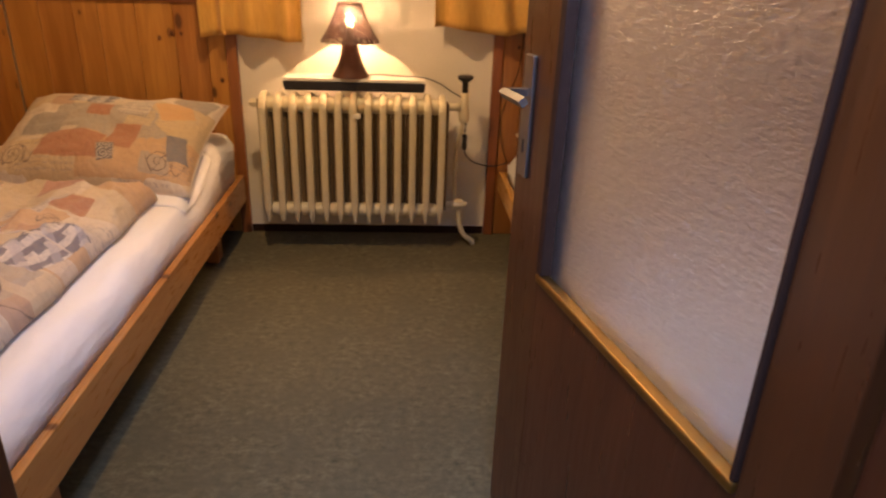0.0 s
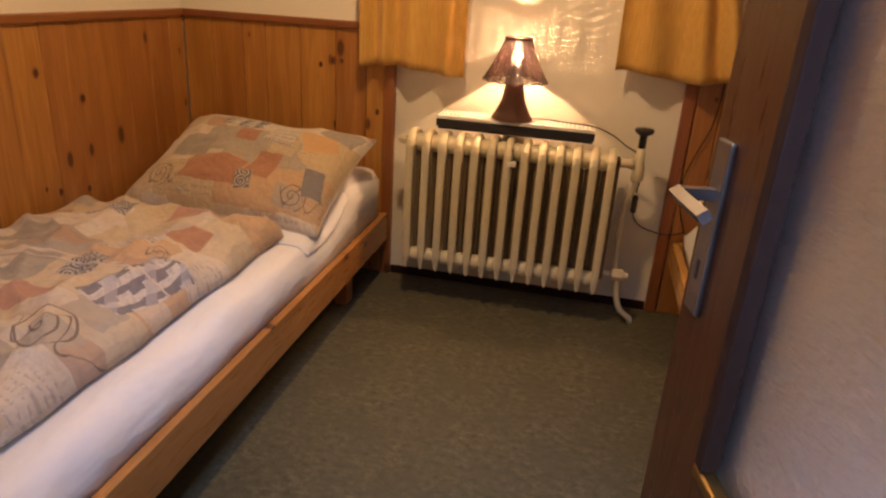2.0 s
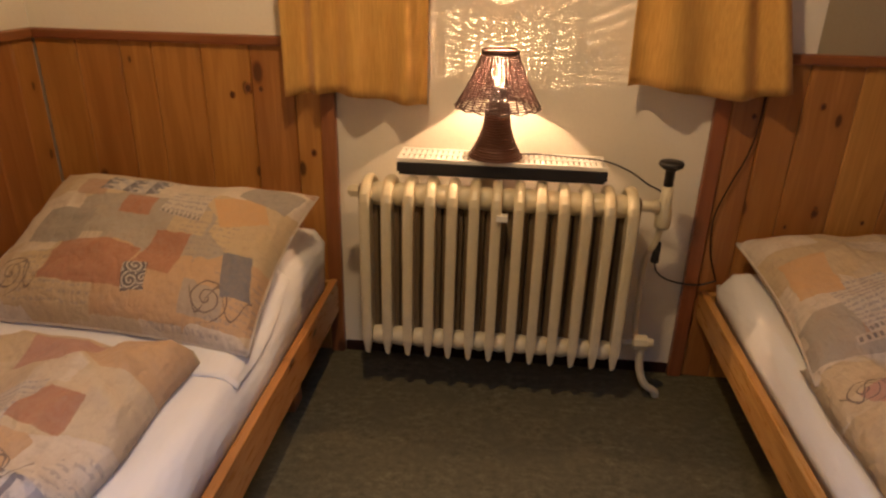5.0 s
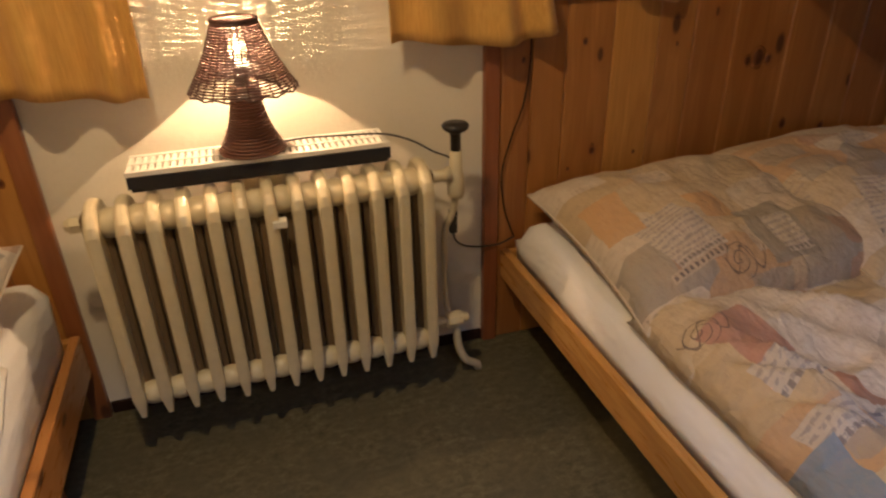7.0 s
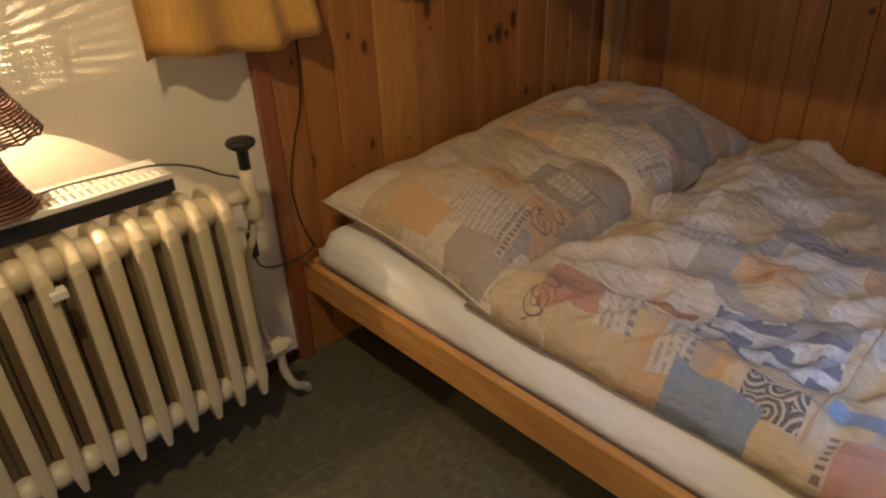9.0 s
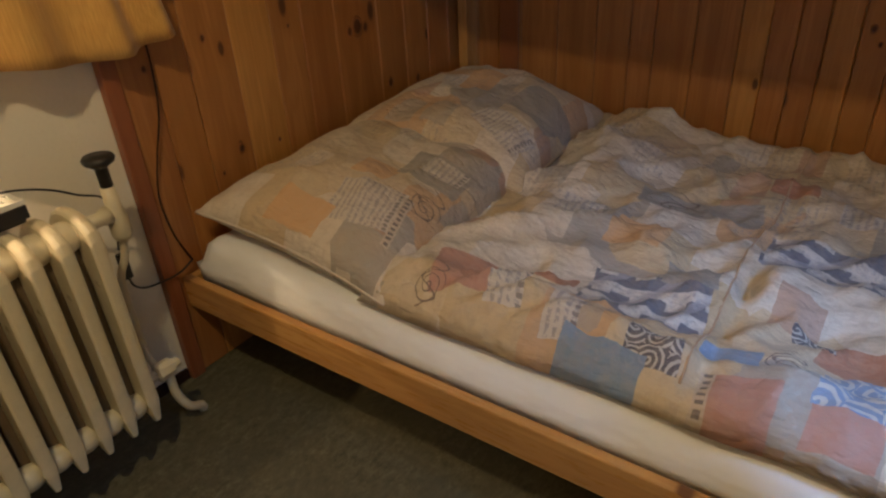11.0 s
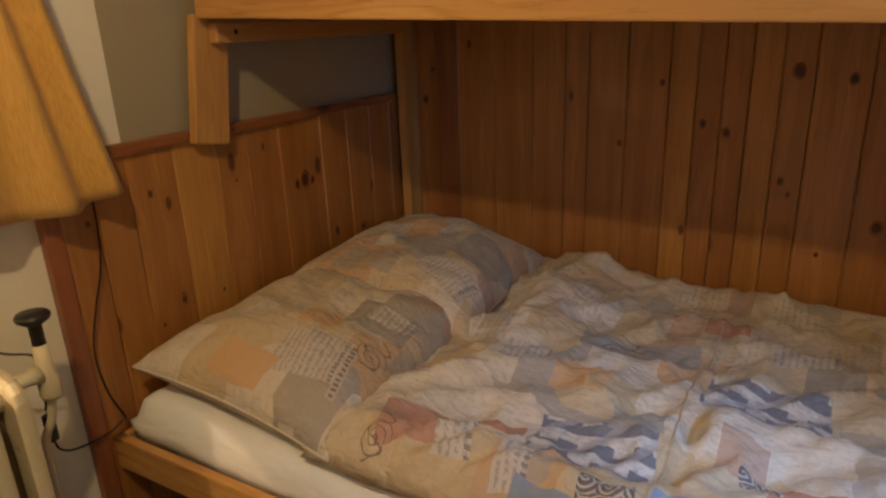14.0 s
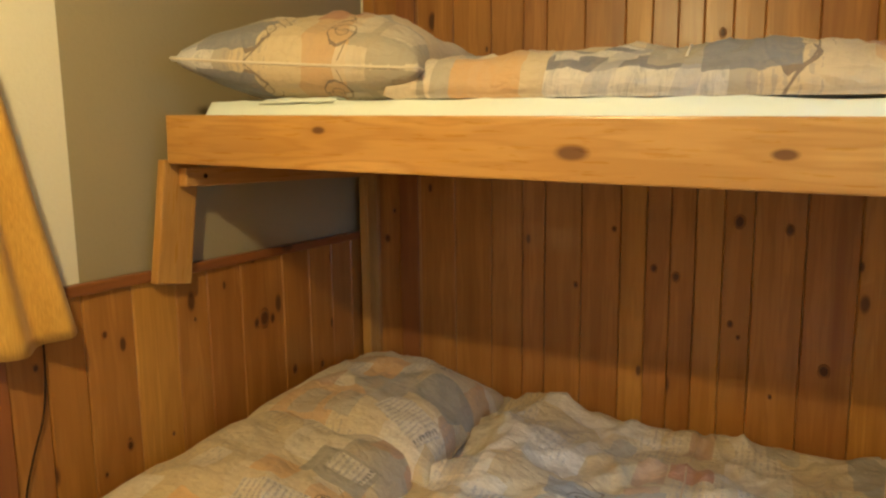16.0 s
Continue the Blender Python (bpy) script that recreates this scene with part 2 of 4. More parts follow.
def patchwork(name, seed, wash=0.0, motifs=()):
    """Printed cotton: soft overlapping rectangles in cream, peach and grey under a printed set of motifs."""
    m = Nodes(name)
    uv = m.uv()
    away = m.vmath("ADD", uv, (seed * 3.7, seed * 1.9, 0.0))
    wob = m.noise(away, 30.0, 2.0)
    bend = m.node("ShaderNodeCombineXYZ", {0: m.math("MULTIPLY", m.math("SUBTRACT", wob, 0.5), 0.010), 1: m.math("MULTIPLY", m.math("SUBTRACT", wob, 0.5), -0.012)}).outputs[0]
    far, near = m.vmath("ADD", away, bend), m.vmath("ADD", uv, bend)

    def cells(scale, offset, randomness):
        n = m.node("ShaderNodeTexVoronoi", {"Vector": m.vmath("MULTIPLY", m.vmath("ADD", far, offset), (scale, scale * 1.25, 1.0)), "Scale": 1.0, "Randomness": randomness}, voronoi_dimensions="2D", distance="CHEBYCHEV")
        return n.outputs["Distance"], m.node("ShaderNodeSeparateColor", {0: n.outputs["Color"]}).outputs

    cream, peach, grey, pale, sand, rust = (0.56, 0.45, 0.31), (0.52, 0.34, 0.20), (0.36, 0.32, 0.28), (0.62, 0.54, 0.45), (0.52, 0.40, 0.25), (0.42, 0.25, 0.17)
    _, c1 = cells(4.6, (0, 0, 0), 0.6)
    base = m.ramp(c1[0], [(0.0, cream), (0.2, pale), (0.36, sand), (0.5, cream), (0.66, peach), (0.76, pale), (0.88, grey)], "CONSTANT")
    d2, c2 = cells(7.0, (0.31, 0.77, 0), 0.7)
    over = m.ramp(c2[0], [(0.0, rust), (0.25, grey), (0.5, sand), (0.75, pale)], "CONSTANT")
    base = m.mix(m.math("MULTIPLY", m.math("MULTIPLY", m.math("GREATER_THAN", c2[1], 0.62), m.math("LESS_THAN", d2, 0.38)), 0.75), base, over)
    mott = m.noise(far, 48.0, 5.0, 0.75)
    base = m.mix(m.map_range(mott, 0.48, 0.66, 0.0, 0.34), base, (0.32, 0.24, 0.18))
    base = m.mix(m.map_range(m.noise(far, 9.0, 3.0), 0.5, 0.7, 0.0, 0.4), base, (0.46, 0.34, 0.23))
    # faint lettering scattered over the ground
    _, c3 = cells(5.4, (1.7, 0.4, 0), 0.7)
    xyz = m.node("ShaderNodeSeparateXYZ", {0: far}).outputs
    rows = m.math("GREATER_THAN", m.math("SINE", m.math("ADD", m.math("MULTIPLY", xyz[1], 340.0), m.math("MULTIPLY", mott, 7.0))), 0.25)
    broken = m.math("GREATER_THAN", m.noise(m.vmath("MULTIPLY", far, (2.0, 1.0, 1.0)), 60.0, 1.0), 0.5)
    base = m.mix(m.math("MULTIPLY", m.math("MULTIPLY", m.math("GREATER_THAN", c3[1], 0.86), m.math("MULTIPLY", rows, broken)), 0.45), base, (0.25, 0.22, 0.23))
    pen = Motifs(m, near, mott)
    for motif in motifs:
        base = pen.draw(base, *motif)
    base = m.mix(0.02 + wash, base, (0.60, 0.50, 0.39))
    co = m.objco()
    fold = m.noise(m.vmath("MULTIPLY", co, (1.0, 0.5, 1.0)), 12.0, 4.0, 0.6)
    pinch = m.math("ABSOLUTE", m.math("SUBTRACT", m.noise(m.vmath("MULTIPLY", co, (1.0, 0.7, 1.0)), 16.0, 2.0), 0.5))
    weave = m.noise(uv, 900.0, 1.0)
    height = m.math("ADD", fold, m.math("ADD", m.math("MULTIPLY", m.math("MINIMUM", pinch, 0.12), 1.0), m.math("MULTIPLY", weave, 0.02)))
    return m.done(base, 0.8, height, 0.028, 0.6, Sheen_Weight=0.12)


def plain(name, colour, rough=0.5, metal=0.0, bump=40.0, depth=0.0005, **more):
    m = Nodes(name)
    co = m.objco()
    n = m.noise(co, bump, 3.0)
    c = m.mix(m.map_range(n, 0.4, 0.75, 0.0, 0.22), colour, tuple(v * 0.62 for v in colour))
    return m.done(c, m.map_range(n, 0.3, 0.7, max(rough - 0.07, 0.02), rough + 0.08), n, depth, 0.4, Metallic=metal, **more)


PINE = wood("varnished_pine_board", (0.52, 0.24, 0.060), (0.32, 0.125, 0.028), (0.06, 0.018, 0.008), knots=0.80, tint=0.15)
RAIL_WOOD = wood("red_stained_pine_trim", (0.30, 0.105, 0.035), (0.20, 0.062, 0.020), (0.06, 0.02, 0.01), "x", tint=0.06)
TRIM_WOOD = wood("red_stained_pine_upright", (0.34, 0.125, 0.04), (0.22, 0.07, 0.022), (0.06, 0.02, 0.01), "z", tint=0.06)
BED_WOOD_Y = wood("lacquered_pine_rail", (0.60, 0.325, 0.105), (0.41, 0.19, 0.05), (0.10, 0.03, 0.012), "y", 0.3, 0.62, 0.05, 0.75)
BED_WOOD_X = wood("lacquered_pine_crosspiece", (0.60, 0.325, 0.105), (0.41, 0.19, 0.05), (0.10, 0.03, 0.012), "x", 0.3, 0.75, 0.05)
BED_WOOD_Z = wood("lacquered_pine_post", (0.60, 0.325, 0.105), (0.41, 0.19, 0.05), (0.10, 0.03, 0.012), "z", 0.3, 0.8, 0.05)
CREAM = plaster("cream_plaster", (0.80, 0.74, 0.62))
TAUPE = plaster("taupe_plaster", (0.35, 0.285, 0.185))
CEILING = plaster("white_ceiling_plaster", (0.78, 0.76, 0.72))
HALL = plaster("hall_plaster", (0.34, 0.31, 0.27))
CARPET = carpet()
SHEET = cloth("white_cotton_sheet", (0.80, 0.79, 0.79))
BUNK_SHEET = cloth("pale_green_sheet", (0.74, 0.80, 0.77))
CURTAIN = curtain_cloth()
ENAMEL = plain("yellowed_cream_enamel", (0.66, 0.58, 0.40), 0.34, 0.0, 30.0)
# brown that puts shade into the radiator's gaps
GAP_SHADE = plain("gap_shade_brown_iron", (0.17, 0.115, 0.06), 0.8, 0.0, 25.0)
WHITE_TIN = plain("white_painted_tin", (0.80, 0.77, 0.70), 0.4)
BLACK = plain("black_plastic", (0.018, 0.017, 0.018), 0.4)
WICKER = plain("dark_brown_wicker", (0.075, 0.034, 0.030), 0.5, 0.0, 220.0, 0.001)
WICKER_BASE = plain("brown_wicker", (0.15, 0.065, 0.042), 0.5, 0.0, 220.0, 0.001)
STEEL = plain("brushed_steel", (0.26, 0.25, 0.25), 0.4, 1.0, 25.0, 0.0001)
BRASS = plain("worn_brass_bead", (0.38, 0.22, 0.065), 0.36, 1.0, 90.0)
DOOR_BROWN = wood("brown_door_laminate", (0.072, 0.019, 0.005), (0.050, 0.013, 0.004), (0.05, 0.014, 0.006), "z", 0.32, 2.0, 0.0)
DARK_BEAD = plain("dark_brown_bead", (0.026, 0.010, 0.006), 0.65, Specular_IOR_Level=0.2)


def frosted():
    m = Nodes("frosted_rippled_glass")
    co = m.objco()
    n = m.noise(m.vmath("MULTIPLY", co, (1.0, 1.0, 2.2)), 45.0, 4.0, 0.65)
    return m.done((0.95, 0.92, 0.88), 0.30, n, 0.0045, 0.7, Transmission_Weight=1.0, IOR=1.45)


def glowing(name, colour, strength):
    m = Nodes(name)
    m.feed(m.bsdf.inputs["Emission Color"], (*colour, 1.0))
    m.feed(m.bsdf.inputs["Emission Strength"], strength)
    return m.done(colour, 0.4)


GLASS = frosted()
BULB_GLASS = glowing("lit_bulb_glass", (1.0, 0.66, 0.34), 3.0)
BULB_GLASS.node_tree.nodes["Principled BSDF"].inputs["Transmission Weight"].default_value = 1.0
BULB_GLOW = glowing("warm_bulb_glow", (1.0, 0.66, 0.34), BULB)


# ---- mesh tools ----
def mesh_of(bm, mat, smooth=False):
    me = bpy.data.meshes.new("mesh")
    bm.normal_update()
    bm.to_mesh(me)
    bm.free()
    me.materials.append(mat)
    if smooth:
        me.polygons.foreach_set("use_smooth", [True] * len(me.polygons))
    return me


def part(name, bm, mat, parent=None, label="", smooth=False, m=None):
    me = bm if isinstance(bm, bpy.types.Mesh) else mesh_of(bm, mat, smooth)
    ob = new(name, me)
    if parent:
        ob.parent = parent
    if m:
        ob.matrix_basis = m
    if label:
        ob["label"] = label
    return ob


def thing(name, label, category, group="", kind="", m=None):
    ob = new(name)
    if m:
        ob.matrix_basis = m
    return tagged(ob, label, category, group, kind)


def box(x0, x1, y0, y1, z0, z1, bevel=0.0, bm=None, seg=2):
    own = bm is None
    bm = bm or bmesh.new()
    vs = bmesh.ops.create_cube(bm, size=1.0, matrix=Matrix.Translation(((x0 + x1) / 2, (y0 + y1) / 2, (z0 + z1) / 2)) @ Matrix.Diagonal((x1 - x0, y1 - y0, z1 - z0, 1)))["verts"]
    if bevel:
        es = list({e for v in vs for e in v.link_edges})
        bmesh.ops.bevel(bm, geom=es, offset=bevel, segments=seg, profile=0.6, affect="EDGES")
    return bm


def tube(points, r, sides=8, bm=None, closed=False):
    """A round bar along the points."""
    bm = bm or bmesh.new()
    pts = [Vector(p) for p in points]
    n, rings, side = len(pts), [], None
    for i, p in enumerate(pts):
        a, b = pts[(i - 1) % n if closed else max(i - 1, 0)], pts[(i + 1) % n if closed else min(i + 1, n - 1)]
        d = (b - a).normalized()
        if side is None:
            side = d.orthogonal().normalized()
        side = (side - d * side.dot(d)).normalized()
        up = d.cross(side)
        rr = r[i] if isinstance(r, (list, tuple)) else r
        rings.append([bm.verts.new(p + rr * (math.cos(2 * math.pi * k / sides) * side + math.sin(2 * math.pi * k / sides) * up)) for k in range(sides)])
    for i in range(n if closed else n - 1):
        a, b = rings[i], rings[(i + 1) % n]
        for k in range(sides):
            bm.faces.new((a[k], a[(k + 1) % sides], b[(k + 1) % sides], b[k]))
    if not closed:
        bm.faces.new(rings[0][::-1])
        bm.faces.new(rings[-1])
    return bm


def lathe(profile, sides=32, bm=None, at=(0, 0, 0)):
    """A solid of revolution about z from (radius, height) pairs."""
    bm = bm or bmesh.new()
    rings = [[bm.verts.new((at[0] + r * math.cos(2 * math.pi * k / sides), at[1] + r * math.sin(2 * math.pi * k / sides), at[2] + z)) for k in range(sides)] for r, z in profile]
    for a, b in zip(rings, rings[1:]):
        for k in range(sides):
            bm.faces.new((a[k], a[(k + 1) % sides], b[(k + 1) % sides], b[k]))
    bm.faces.new(rings[0][::-1])
    bm.faces.new(rings[-1])
    return bm


def smooth_path(points, steps=8):
    """A Catmull-Rom line through the points."""
    p = [Vector(q) for q in points]
    p = [2 * p[0] - p[1], *p, 2 * p[-1] - p[-2]]
    out = []
    for i in range(1, len(p) - 2):
        for k in range(steps):
            t = k / steps
            out.append(0.5 * (2 * p[i] + (p[i + 1] - p[i - 1]) * t + (2 * p[i - 1] - 5 * p[i] + 4 * p[i + 1] - p[i + 2]) * t * t + (3 * p[i] - p[i - 1] - 3 * p[i + 1] + p[i + 2]) * t ** 3))
    return [*out, p[-2]]


def slab(nu, nv, top, bottom, size):
    """A closed soft body between two height surfaces over the unit square; top and bottom give a point for (u, v). UVs in metres."""
    bm = bmesh.new()
    layer = bm.loops.layers.uv.new("uv")
    uvs = {}
    grids = []
    for fn in (top, bottom):
        g = []
        for i in range(nu + 1):
            row = []
            for j in range(nv + 1):
                v = bm.verts.new(fn(i / nu, j / nv))
                uvs[v] = (size[0] * i / nu, size[1] * j / nv)
                row.append(v)
            g.append(row)
        grids.append(g)
    t, b = grids
    for i in range(nu):
        for j in range(nv):
            bm.faces.new((t[i][j], t[i + 1][j], t[i + 1][j + 1], t[i][j + 1]))
            bm.faces.new((b[i][j], b[i][j + 1], b[i + 1][j + 1], b[i + 1][j]))
    for i in range(nu):
        bm.faces.new((t[i][0], b[i][0], b[i + 1][0], t[i + 1][0]))
        bm.faces.new((t[i][nv], t[i + 1][nv], b[i + 1][nv], b[i][nv]))
    for j in range(nv):
        bm.faces.new((t[0][j], t[0][j + 1], b[0][j + 1], b[0][j]))
        bm.faces.new((t[nu][j], b[nu][j], b[nu][j + 1], t[nu][j + 1]))
    for f in bm.faces:
        for lo in f.loops:
            lo[layer].uv = uvs[lo.vert]
    bmesh.ops.recalc_face_normals(bm, faces=bm.faces)
    return bm


def crease(x, y, seed, scale):
    return noise.noise((x * scale + seed * 7.3, y * scale - seed * 3.1, seed * 1.7))


def ridge(x, y, seed, scale):
    return 1.0 - abs(2.0 * noise.noise((x * scale + seed * 5.1, y * scale + seed * 2.3, seed))) ** 0.7


# ---- structure ----
def structure(name, bm, mat, label, category):
    return tagged(part(name, bm, mat), label, category, kind="structure")


structure("floor", box(LEFT - 0.1, RIGHT + 0.1, -1.7, FRONT + 0.1, -0.1, 0.0), CARPET, "grey-green needle-felt carpet with worn streaks", "carpet floor")
structure("ceiling", box(LEFT - 0.1, RIGHT + 0.1, -1.7, FRONT + 0.1, CEIL, CEIL + 0.1), CEILING, "plain white plastered ceiling of the bedroom", "ceiling")
wall_front = structure("wall_front", box(LEFT - 0.1, TONE_EDGE, FRONT, FRONT + 0.12, 0, CEIL), CREAM, "cream plastered wall behind the radiator", "wall")
structure("wall_front_corner", box(TONE_EDGE, RIGHT + 0.1, FRONT, FRONT + 0.12, 0, CEIL), TAUPE, "darker taupe wall behind the bunk bed", "wall")
wall_left = structure("wall_left", box(LEFT - 0.12, LEFT, NEAR - 0.12, FRONT, 0, CEIL), CREAM, "cream plastered wall above pine panelling", "wall")
wall_right = structure("wall_right", box(RIGHT, RIGHT + 0.12, NEAR - 0.12, FRONT, 0, CEIL), CREAM, "wall clad with upright varnished pine boards", "wall")
bm = box(LEFT - 0.1, DOOR_L - 0.03, NEAR - 0.12, NEAR, 0, CEIL)
box(DOOR_R + 0.03, RIGHT + 0.1, NEAR - 0.12, NEAR, 0, CEIL, bm=bm)
box(DOOR_L - 0.03, DOOR_R + 0.03, NEAR - 0.12, NEAR, 2.05, CEIL, bm=bm)
structure("wall_near", bm, CREAM, "cream plastered wall with the doorway", "wall")
bm = box(-1.3, -1.2, -1.7, NEAR - 0.12, 0, CEIL)
box(1.2, 1.3, -1.7, NEAR - 0.12, 0, CEIL, bm=bm)
box(-1.2, 1.2, -1.7, -1.6, 0, CEIL, bm=bm)
structure("wall_hall", bm, HALL, "plain plastered walls of the hallway", "wall")

# the door's frame
frame_ob = thing("door_frame", "dark brown wooden door frame round the doorway", "door frame", kind="structure")
for x0, x1 in ((DOOR_L - 0.03, DOOR_L), (DOOR_R, DOOR_R + 0.03)):
    part("jamb", box(x0, x1, NEAR - 0.125, NEAR + 0.002, 0, 2.05, 0.003), DOOR_BROWN, frame_ob)
part("head", box(DOOR_L, DOOR_R, NEAR - 0.125, NEAR + 0.002, 2.02, 2.05, 0.003), DOOR_BROWN, frame_ob)
for x0, x1 in ((DOOR_L - 0.08, DOOR_L - 0.012), (DOOR_R + 0.012, DOOR_R + 0.08)):
    part("casing", box(x0, x1, NEAR - 0.14, NEAR - 0.125, 0, 2.1, 0.004), DOOR_BROWN, frame_ob)

# dado rails
for name, bm in (("dado_rail", box(LEFT, BARE_L - 0.02, FRONT - 0.032, FRONT - 0.002, DADO - 0.028, DADO, 0.006)),
                 ("dado_rail", box(0.50, RIGHT - 0.02, FRONT - 0.032, FRONT - 0.002, DADO - 0.028, DADO, 0.006))):
    tagged(part(name, bm, RAIL_WOOD), "red-brown stained pine dado rail along the wall", "dado rail", kind="structure")
m_turn = Matrix.Translation((LEFT + 0.017, 0, 0)) @ pose(0, 0, 0, 0, 0, 90)
tagged(part("dado_rail", box(NEAR + 0.01, FRONT - 0.034, -0.015, 0.015, DADO - 0.028, DADO, 0.006), RAIL_WOOD, m=m_turn), "red-brown stained pine dado rail along the wall", "dado rail", kind="structure")

# upright trims beside the bare plaster
for x0, x1 in ((BARE_L - 0.045, BARE_L), (BARE_R, BARE_R + 0.042)):
    tagged(part("trim", box(x0, x1, FRONT - 0.028, FRONT - 0.001, 0.0, DADO, 0.004), TRIM_WOOD), "red-brown stained upright board edging the panelling", "trim", kind="structure")
tagged(part("baseboard", box(BARE_L + 0.002, BARE_R - 0.002, FRONT - 0.012, FRONT - 0.001, 0.0, 0.035, 0.003), DARK_BEAD), "low dark strip along the wall's foot under the radiator", "baseboard", kind="structure")

# ---- left bed ----
TEX_B = patchwork("patchwork_cotton_bunk", 2, 0.05, [("weave", 0.03, 0.72, 0.13, 0.34), ("weave", 0.66, 0.20, 0.25, 0.16), ("curl", 0.05, 0.45, 0.13, 0.12), ("curl", 0.05, 0.22, 0.11, 0.10, 30), ("peach", 0.04, 1.02, 0.12, 0.16), ("grey", 0.10, 0.60, 0.16, 0.20), ("slate", 0.06, 0.52, 0.10, 0.16), ("rust", 0.20, 0.30, 0.14, 0.15)])
TEX_C = patchwork("patchwork_cotton_pillow", 3, 0.03, [("script", 0.17, 0.19, 0.15, 0.19, 14), ("peach", 0.31, 0.27, 0.10, 0.11, 6), ("peach", 0.07, 0.33, 0.10, 0.16), ("dots", 0.17, 0.085, 0.17, 0.025, 14), ("grey", 0.42, 0.14, 0.13, 0.19, 3), ("script", 0.44, 0.12, 0.07, 0.12, 3), ("curl", 0.27, 0.07, 0.10, 0.09)])
TEX_D = patchwork("patchwork_cotton_corner_pillow", 6, 0.03, [("script", 0.14, 0.14, 0.11, 0.20, -20), ("grey", 0.35, 0.10, 0.20, 0.18, -12), ("peach", 0.40, 0.35, 0.16, 0.12), ("curl", 0.55, 0.22, 0.12, 0.12)])
TEX_DOUBLE = patchwork("patchwork_cotton_double", 7, 0.0, [("weave", 0.27, 0.78, 0.17, 0.25, 8), ("scroll", 0.09, 0.70, 0.09, 0.10, 8), ("rose", 0.13, 1.13, 0.14, 0.13, 22), ("rust", 0.23, 0.97, 0.08, 0.10, 13), ("script", 0.13, 1.02, 0.14, 0.08, 15), ("script", 0.10, 0.88, 0.13, 0.07, 10), ("blue", 0.03, 0.78, 0.07, 0.16), ("rose", 0.04, 0.54, 0.11, 0.11)]
                       + [("dots", 0.04, 0.60, 0.11, 0.025), ("curl", 0.16, 0.49, 0.09, 0.08), ("bluescroll", 0.15, 0.36, 0.14, 0.16, -3), ("rose", 0.05, 0.39, 0.07, 0.10), ("rust", 0.29, 0.38, 0.09, 0.15, -7), ("scroll", 0.32, 0.47, 0.05, 0.07, 7), ("weave", 0.59, 0.48, 0.17, 0.26), ("peach", 0.50, 0.88, 0.13, 0.13)]
                       + [("grey", 0.75, 0.81, 0.12, 0.30, 10), ("script", 0.54, 1.04, 0.13, 0.12, 12), ("grey", 0.39, 0.72, 0.08, 0.12, 3), ("grey", 0.80, 0.35, 0.13, 0.13), ("script", 0.90, 0.42, 0.12, 0.16), ("rust", 1.00, 0.62, 0.14, 0.12), ("curl", 0.05, 1.17, 0.08, 0.08), ("blue", 0.16, 0.58, 0.05, 0.10), ("curl", 0.72, 0.85, 0.13, 0.10)])
TEX_SINGLE = patchwork("patchwork_cotton_single", 4, 0.04, [("weave", 0.65, 0.66, 0.11, 0.26, -10), ("script", 0.48, 0.93, 0.16, 0.18), ("scroll", 0.48, 0.70, 0.09, 0.11, 10), ("curl", 0.61, 0.40, 0.17, 0.16), ("curl", 0.60, 0.80, 0.08, 0.08), ("scroll", 0.25, 1.10, 0.12, 0.12, 10), ("rose", 0.50, 1.14, 0.16, 0.10), ("rose", 0.45, 0.53, 0.11, 0.10), ("grey", 0.35, 0.64, 0.11, 0.15), ("rust", 0.60, 0.95, 0.09, 0.09), ("grey", 0.16, 0.88, 0.16, 0.14), ("rust", 0.22, 0.40, 0.14, 0.16)])
TEX_SINGLE_PILLOW = patchwork("patchwork_cotton_single_pillow", 5, 0.0, [("rust", 0.33, 0.14, 0.23, 0.13), ("rust", 0.51, 0.20, 0.11, 0.13, -6), ("rust", 0.37, 0.35, 0.09, 0.07), ("script", 0.51, 0.37, 0.13, 0.10, -9), ("weave", 0.31, 0.44, 0.18, 0.08), ("scroll", 0.47, 0.11, 0.06, 0.08, 12), ("curl", 0.67, 0.09, 0.12, 0.12), ("curl", 0.13, 0.09, 0.12, 0.12), ("slate", 0.72, 0.17, 0.07, 0.12, 12), ("peach", 0.66, 0.37, 0.12, 0.10, 30), ("grey", 0.70, 0.46, 0.13, 0.09, -10), ("grey", 0.18, 0.26, 0.16, 0.12)])


RED_RAIL = wood("reddish_pine_rail", (0.50, 0.23, 0.075), (0.36, 0.14, 0.04), (0.06, 0.02, 0.01), "y", 0.3, 0.45, 0.05)
RED_LEG = wood("reddish_pine_leg", (0.42, 0.18, 0.06), (0.30, 0.11, 0.035), (0.06, 0.02, 0.01), "z", 0.35, 0.8, 0.05)


